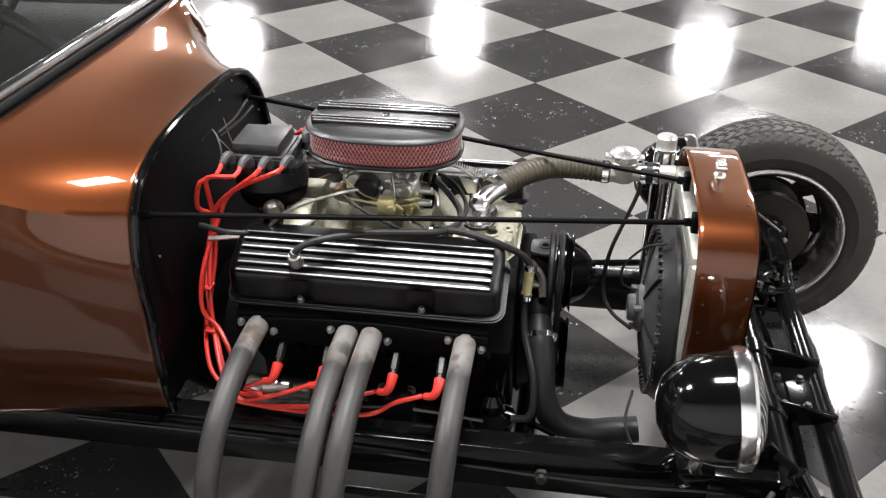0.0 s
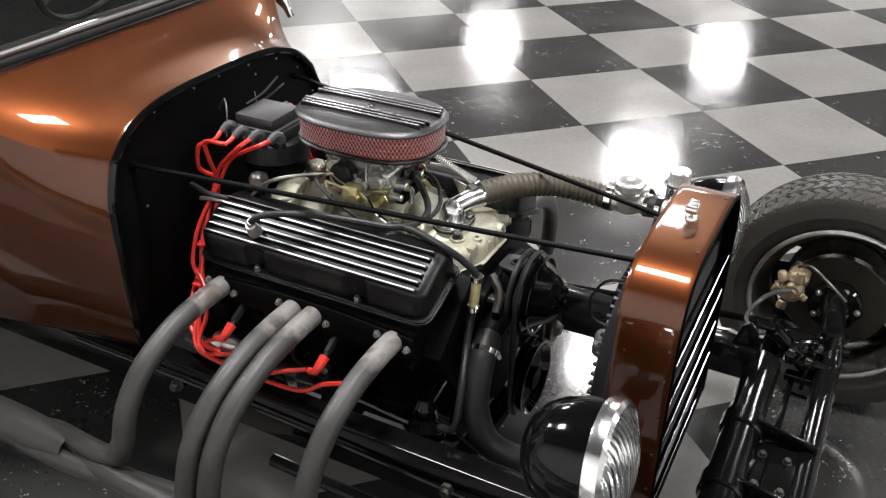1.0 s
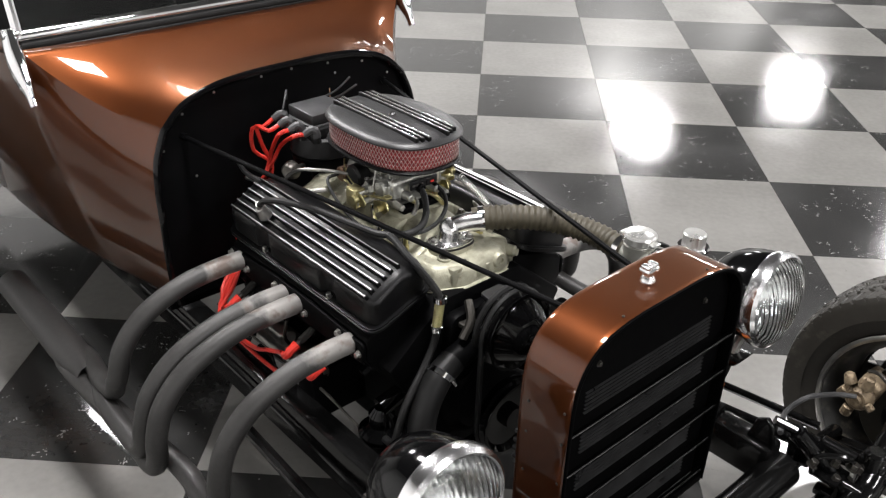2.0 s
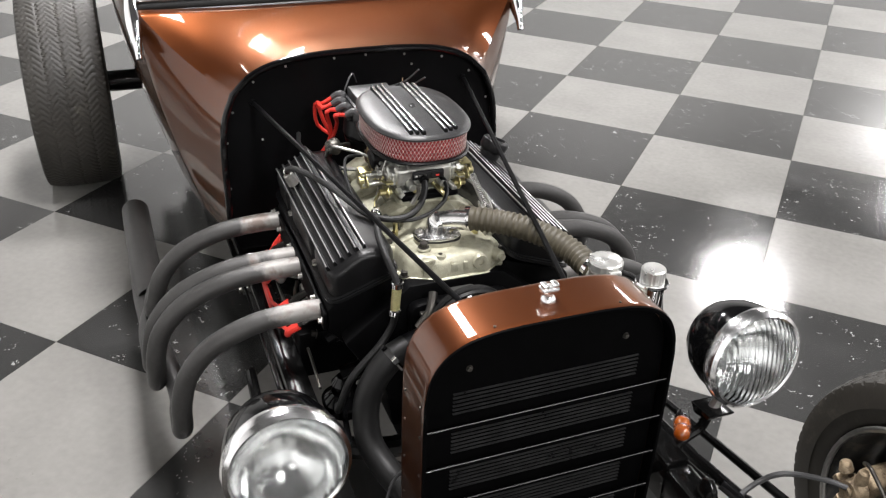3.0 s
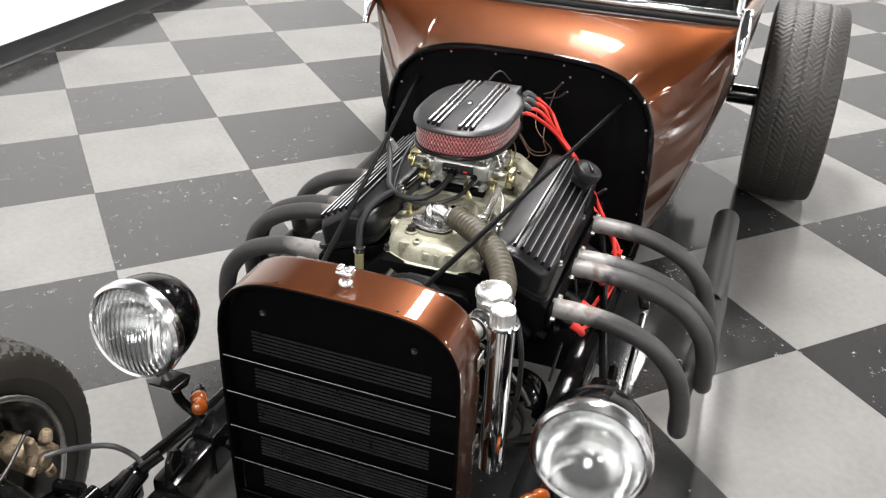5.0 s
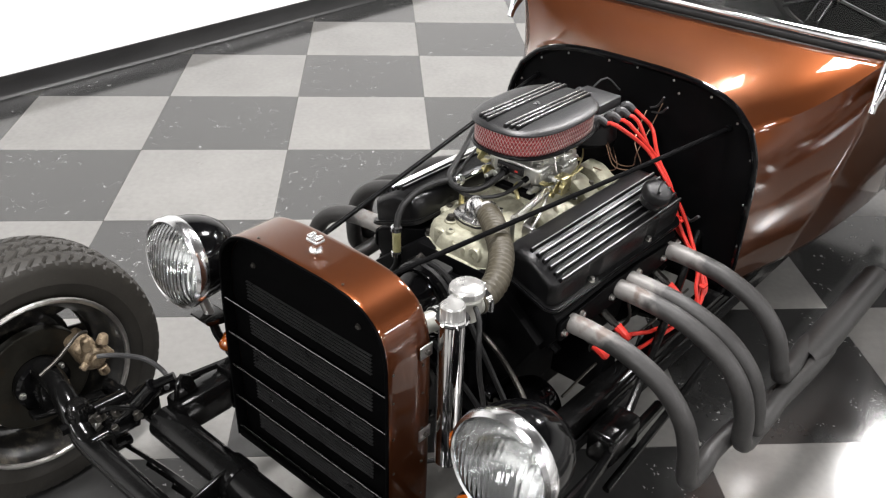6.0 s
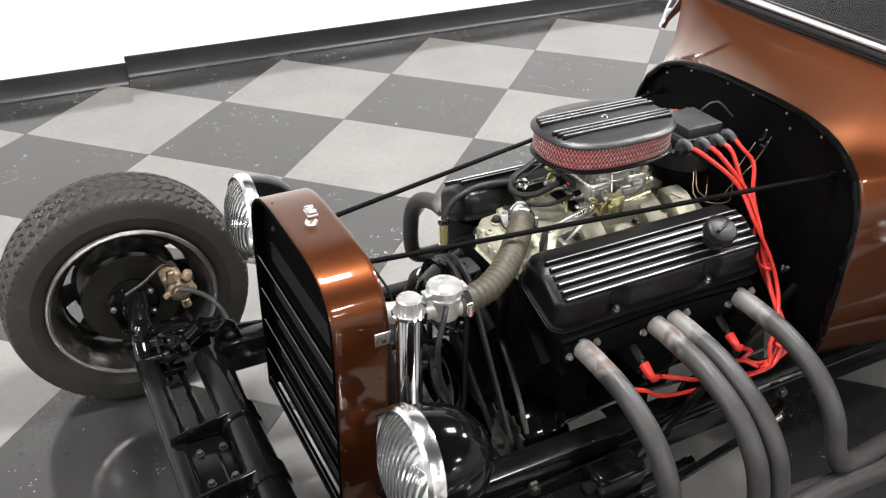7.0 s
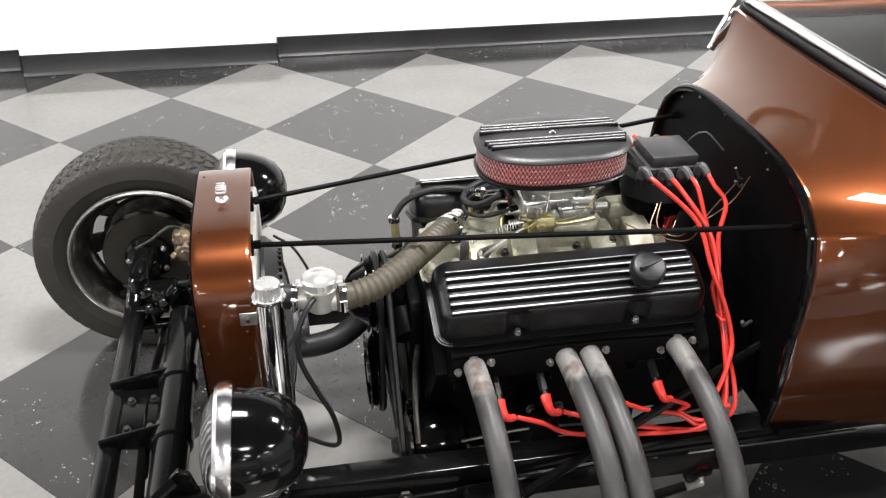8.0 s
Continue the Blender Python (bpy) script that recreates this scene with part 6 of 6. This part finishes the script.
def oval(lx, ly, n=56, power=2.6):
    out = []
    for k in range(n):
        a = 2 * math.pi * k / n
        c, s = math.cos(a), math.sin(a)
        out.append((lx * math.copysign(abs(c) ** (2 / power), c), ly * math.copysign(abs(s) ** (2 / power), s)))
    return out


def oval_stack(levels, n=56, cap_low=True, cap_high=True):
    rows = [[(AIR.x + a, AIR.y + b, z) for a, b in oval(0.149 + k, 0.1035 + k, n)] for k, z in levels]
    bm = grid_mesh(rows, close=True)
    bm.verts.ensure_lookup_table()
    if cap_low:
        bm.faces.new([bm.verts[i] for i in range(n)])
    if cap_high:
        bm.faces.new([bm.verts[(len(rows) - 1) * n + i] for i in range(n)])
    return bm


air = part("air_cleaner", oval_stack([(-0.06, 0.798), (-0.01, 0.801), (0.002, 0.804), (0.003, 0.808), (0.0, 0.811), (-0.012, 0.811)]), BLACK_CRINKLE, car, "oval finned air cleaner with red filter")
part("filter_element", oval_stack([(-0.006, 0.809), (-0.004, 0.812), (-0.004, 0.855), (-0.006, 0.858)]), FILTER, air, "red cotton filter element")
part("lid", oval_stack([(-0.012, 0.8555), (0.002, 0.8555), (0.0045, 0.8575), (0.0045, 0.860), (0.001, 0.8645), (-0.008, 0.868), (-0.035, 0.871), (-0.09, 0.8725)]), LID_BLACK, air, "black oval lid with bright ribs")
ring_n = 64
base = oval(0.149 - 0.0028, 0.1035 - 0.0028, ring_n)
cum = [0.0]
for k in range(ring_n):
    a, b = Vector(base[k]), Vector(base[(k + 1) % ring_n])
    cum.append(cum[-1] + (b - a).length)


def on_ring(s):
    s %= cum[-1]
    for k in range(ring_n):
        if s <= cum[k + 1]:
            t = (s - cum[k]) / (cum[k + 1] - cum[k])
            a, b = base[k], base[(k + 1) % ring_n]
            return a[0] + (b[0] - a[0]) * t, a[1] + (b[1] - a[1]) * t
    return base[0]


count = 104
verts, faces = [], []
for way in (1, -1):
    for k in range(count):
        s0 = cum[-1] * k / count
        for j in range(4):
            t0, t1 = j / 4, (j + 1) / 4
            for t, sg in ((t0, 0), (t1, 1)):
                x, y = on_ring(s0 + way * t * 0.0265)
                x2, y2 = on_ring(s0 + way * t * 0.0265 + 0.0009)
                z = 0.8115 + t * 0.044
                verts += [(AIR.x + x, AIR.y + y, z), (AIR.x + x2, AIR.y + y2, z)]
            n = len(verts)
            faces.append((n - 4, n - 3, n - 1, n - 2))
mesh_ob = part("filter_mesh", bm_new(verts, faces), MESH_WIRE, air, "diamond wire mesh over the filter")
thickened(mesh_ob, 0.001, 0)
tagged(mesh_ob, kind="stuff")
for y in (-0.047, -0.035, -0.023, 0.023, 0.035, 0.047):
    length = 0.149 - abs(y) * 0.34
    rib = join(box(AIR.x - length, AIR.x + length, AIR.y + y - 0.0040, AIR.y + y + 0.0040, 0.8665, 0.8755, 0.0012))
    r = part("rib", rib, BLACK_CRINKLE, air)
    part("rib_edge", box(AIR.x - length + 0.003, AIR.x + length - 0.003, AIR.y + y - 0.0019, AIR.y + y + 0.0019, 0.8755, 0.8768, 0.0004), RIB_TOP, air, "polished rib top")
part("wing_nut", join(cyl(AIR + Vector((0, 0, 0.872)), AIR + Vector((0, 0, 0.8750)), 0.0075, seg=16, bevel=0.001), cyl(AIR + Vector((0, 0, 0.875)), AIR + Vector((0, 0, 0.878)), 0.004, seg=6)), CHROME, air)

# distributor
dist = part("distributor", join(cyl(D + Vector((0, 0, 0.56)), D + Vector((0, 0, 0.69)), 0.026, 0.03, seg=20), cyl(D + Vector((0, 0, 0.69)), D + Vector((0, 0, 0.725)), 0.066, 0.072, seg=32, bevel=0.004)), BLACK_SATIN, car, "black electronic distributor with square coil cover")
part("cap", join(cyl(D + Vector((0, 0, 0.724)), D + Vector((0, 0, 0.772)), 0.074, 0.070, seg=32, bevel=0.005), box(D.x - 0.052, D.x + 0.052, D.y - 0.058, D.y + 0.058, 0.765, 0.795, 0.006)), BLACK_PLASTIC, dist)
part("coil_cover", join(box(D.x - 0.060, D.x + 0.036, D.y - 0.048, D.y + 0.050, 0.796, 0.822, 0.004), box(D.x - 0.058, D.x + 0.044, D.y - 0.054, D.y + 0.056, 0.792, 0.799, 0.002)), COIL_GREY, dist, "black square coil cover")
part("vacuum_canister", join(cyl((0.166, -0.118, 0.712), (0.178, -0.142, 0.716), 0.021, 0.017, seg=20, bevel=0.005), cyl((0.155, -0.085, 0.708), (0.168, -0.122, 0.713), 0.006, seg=8)), BOLT_DARK, dist, "dark plated vacuum canister")
for sgn in (-1, 1):
    for k in range(4):
        t = Vector((D.x - 0.060 + 0.040 * k, D.y + sgn * (0.070 - 0.010 * abs(k - 1.5)), 0.770))
        part("terminal", cyl(t, t + Vector((0, sgn * 0.004, 0.022)), 0.0105, 0.009, seg=14, bevel=0.002), BLACK_PLASTIC, dist)
        part("boot", pipe([t + Vector((0, sgn * 0.002, 0.016)), t + Vector((0, sgn * 0.005, 0.030)), t + Vector((-0.004, sgn * 0.014, 0.031)), t + Vector((-0.008, sgn * 0.028, 0.022))], 0.010, seg=10, step=0.006, rfun=lambda s, n: 0.0115 - 0.004 * s / n), BOOT, dist, "grey rubber lead boot")
for pts in ([(0.15, 0.05, 0.735), (0.17, 0.09, 0.70), (0.14, 0.12, 0.69), (0.09, 0.10, 0.70), (0.02, 0.09, 0.74), (-0.004, 0.10, 0.80)], [(0.16, 0.055, 0.73), (0.185, 0.10, 0.695), (0.12, 0.13, 0.685), (0.05, 0.07, 0.71), (-0.004, 0.06, 0.77)],
            [(0.10, 0.04, 0.70), (0.14, 0.08, 0.672), (0.19, 0.075, 0.68), (0.23, 0.07, 0.70)]):
    part("ground_wire", pipe(pts, 0.0014, seg=6), COPPER, car)
for pts, r in (([(-0.005, -0.02, 0.80), (0.03, -0.04, 0.835), (0.05, -0.06, 0.815), (0.06, -0.08, 0.77)], 0.0022), ([(-0.005, 0.07, 0.78), (0.02, 0.10, 0.80), (0.045, 0.125, 0.835)], 0.0025), ([(-0.005, 0.075, 0.77), (0.02, 0.11, 0.785), (0.05, 0.14, 0.815)], 0.0025),
               ([(-0.005, 0.21, 0.53), (0.03, 0.24, 0.545), (0.05, 0.265, 0.575)], 0.004)):
    part("loom_wire", pipe(pts, r, seg=6), BOOT, car)
part("heater_tube", join(pipe([(0.05, -0.17, 0.665), (0.12, -0.16, 0.672), (0.20, -0.13, 0.675), (0.25, -0.09, 0.685)], 0.005, seg=8), pipe([(0.165, -0.145, 0.688), (0.20, -0.148, 0.722), (0.245, -0.150, 0.748), (0.285, -0.135, 0.757), (0.315, -0.105, 0.755), (0.335, -0.085, 0.750)], 0.0035, seg=8)), STEEL, car)
part("heater_hose", pipe([(0.04, -0.18, 0.70), (0.10, -0.19, 0.695), (0.17, -0.165, 0.685), (0.24, -0.14, 0.675), (0.28, -0.12, 0.67)], 0.0055, seg=8), RUBBER, car)
part("solenoid", join(cyl((0.135, -0.268, 0.392), (0.170, -0.272, 0.398), 0.024, 0.022, seg=20, bevel=0.004), cyl((0.170, -0.272, 0.398), (0.222, -0.278, 0.408), 0.021, 0.010, seg=18, bevel=0.002)), STEEL, car, "bare steel starter nose cone")
part("starter", join(cyl((0.09, -0.17, 0.27), (0.28, -0.17, 0.27), 0.04, seg=20, bevel=0.006), cyl((0.17, -0.205, 0.345), (0.24, -0.205, 0.345), 0.022, seg=16, bevel=0.004)), STEEL, car, "bare metal starter motor")
part("steering_box", join(box(0.50, 0.62, 0.355, 0.42, 0.26, 0.34, 0.015, 3), cyl((0.56, 0.385, 0.24), (0.56, 0.385, 0.27), 0.02, seg=14)), CHASSIS, car)
part("steering_shaft", pipe([(-0.01, 0.25, 0.50), (0.25, 0.32, 0.41), (0.51, 0.385, 0.31)], 0.010, seg=10, smooth=False), CHASSIS, car)
link = part("steering_link", pipe([(0.192, 0.422, 0.322), (0.40, 0.425, 0.275), (0.64, 0.43, 0.235)], 0.009, seg=10, smooth=False), CHASSIS, car, "glossy black steering link")
part("rod_end", join(cyl((0.160, 0.421, 0.330), (0.196, 0.422, 0.322), 0.011, seg=12, bevel=0.003), cyl((0.170, 0.418, 0.318), (0.170, 0.424, 0.345), 0.008, seg=6)), STEEL, link, "bare steel rod end")
part("pitman_arm", prism(rounded([(0.14, 0.395), (0.20, 0.41), (0.20, 0.435), (0.14, 0.42)], 0.008), "z", 0.340, 0.350, 0.002), CHASSIS, car)
# brackets and lines low on both sides of the engine
for sgn in (-1, 1):
    part("dipstick_tube", pipe([(0.335, sgn * 0.262, 0.47), (0.330, sgn * 0.266, 0.42), (0.340, sgn * 0.225, 0.36), (0.350, sgn * 0.185, 0.31)], 0.004, seg=8), BOLT_DARK, car)
    part("fuel_line", pipe([(0.05, sgn * 0.275, 0.372), (0.25, sgn * 0.280, 0.370), (0.45, sgn * 0.272, 0.374), (0.60, sgn * 0.278, 0.368)], 0.0035, seg=6), BOLT_DARK, car)
    for x, z in ((0.40, 0.402), (0.455, 0.402), (0.43, 0.345)):
        bolt((x, sgn * 0.250, z), (0, sgn, 0.3), 0.008, BOLT_DARK, car, "mount_bolt", 0.012)
    part("frame_bracket", prism(rounded([(0.26, 0.362), (0.34, 0.362), (0.325, 0.395), (0.275, 0.395)], 0.006), "y", sgn * 0.296, sgn * 0.302, 0.001), CHASSIS, car)
part("adjuster_arm", pipe([(0.655, 0.095, 0.475), (0.672, 0.165, 0.455), (0.680, 0.225, 0.405), (0.680, 0.255, 0.355)], 0.006, seg=8), BOLT_DARK, car, "dark slotted alternator adjuster")
for sgn in (-1, 1):
    part("engine_mount", prism([(0.40, 0.30), (0.47, 0.30), (0.46, 0.41), (0.41, 0.41)], "y", sgn * 0.16, sgn * 0.29, 0.006), BLACK_SATIN, car)

# ---- floor tiles ----
S, OX, OY = 0.6, -0.72, -1.27
h = S / 2 - 0.0002


def tile_data(name, mat):
    b = 0.0006
    v = [(-h, -h, -0.004), (h, -h, -0.004), (h, h, -0.004), (-h, h, -0.004), (-h + b, -h + b, 0), (h - b, -h + b, 0), (h - b, h - b, 0), (-h + b, h - b, 0)]
    bm = bm_new(v, [(4, 5, 6, 7), (0, 1, 5, 4), (1, 2, 6, 5), (2, 3, 7, 6), (3, 0, 4, 7)])
    return to_mesh(bm, name, mat, 20)


dark_data, light_data = tile_data("dark_tile", TILE_DARK), tile_data("light_tile", TILE_LIGHT)
turn = math.radians(45)
cells = []
for i in range(-30, 45):
    for j in range(-40, 40):
        u, v = (i + 0.5) * S, (j + 0.5) * S
        x, y = OX + u * math.cos(turn) - v * math.sin(turn), OY + u * math.sin(turn) + v * math.cos(turn)
        if ROOM[0] - 0.4 < x < ROOM[1] + 0.4 and ROOM[2] - 0.30 < y < ROOM[3] + 0.4:
            cells.append((math.hypot(x - 0.2, (y - 0.6) * 0.9), i, j, x, y))
cells.sort()
near, far = cells[:290], cells[290:]
for _, i, j, x, y in near:
    ob = new("tile", dark_data if (i + j) % 2 else light_data)
    ob.parent = floor
    ob.matrix_local = pose(x, y, 0, 0, 0, 45)
for odd, mat, nm in ((1, TILE_DARK, "dark_far_tiles"), (0, TILE_LIGHT, "light_far_tiles")):
    verts, faces = [], []
    for _, i, j, x, y in far:
        if (i + j) % 2 != odd:
            continue
        n = len(verts)
        for du, dv in ((-h, -h), (h, -h), (h, h), (-h, h)):
            verts.append((x + du * math.cos(turn) - dv * math.sin(turn), y + du * math.sin(turn) + dv * math.cos(turn), 0.0))
        faces.append((n, n + 1, n + 2, n + 3))
    me = bpy.data.meshes.new(nm)
    me.from_pydata(verts, [], faces)
    me.materials.append(mat)
    ob = new("far_tiles", me)
    ob.parent = floor
    tagged(ob, "distant checkerboard floor tiles", kind="stuff")
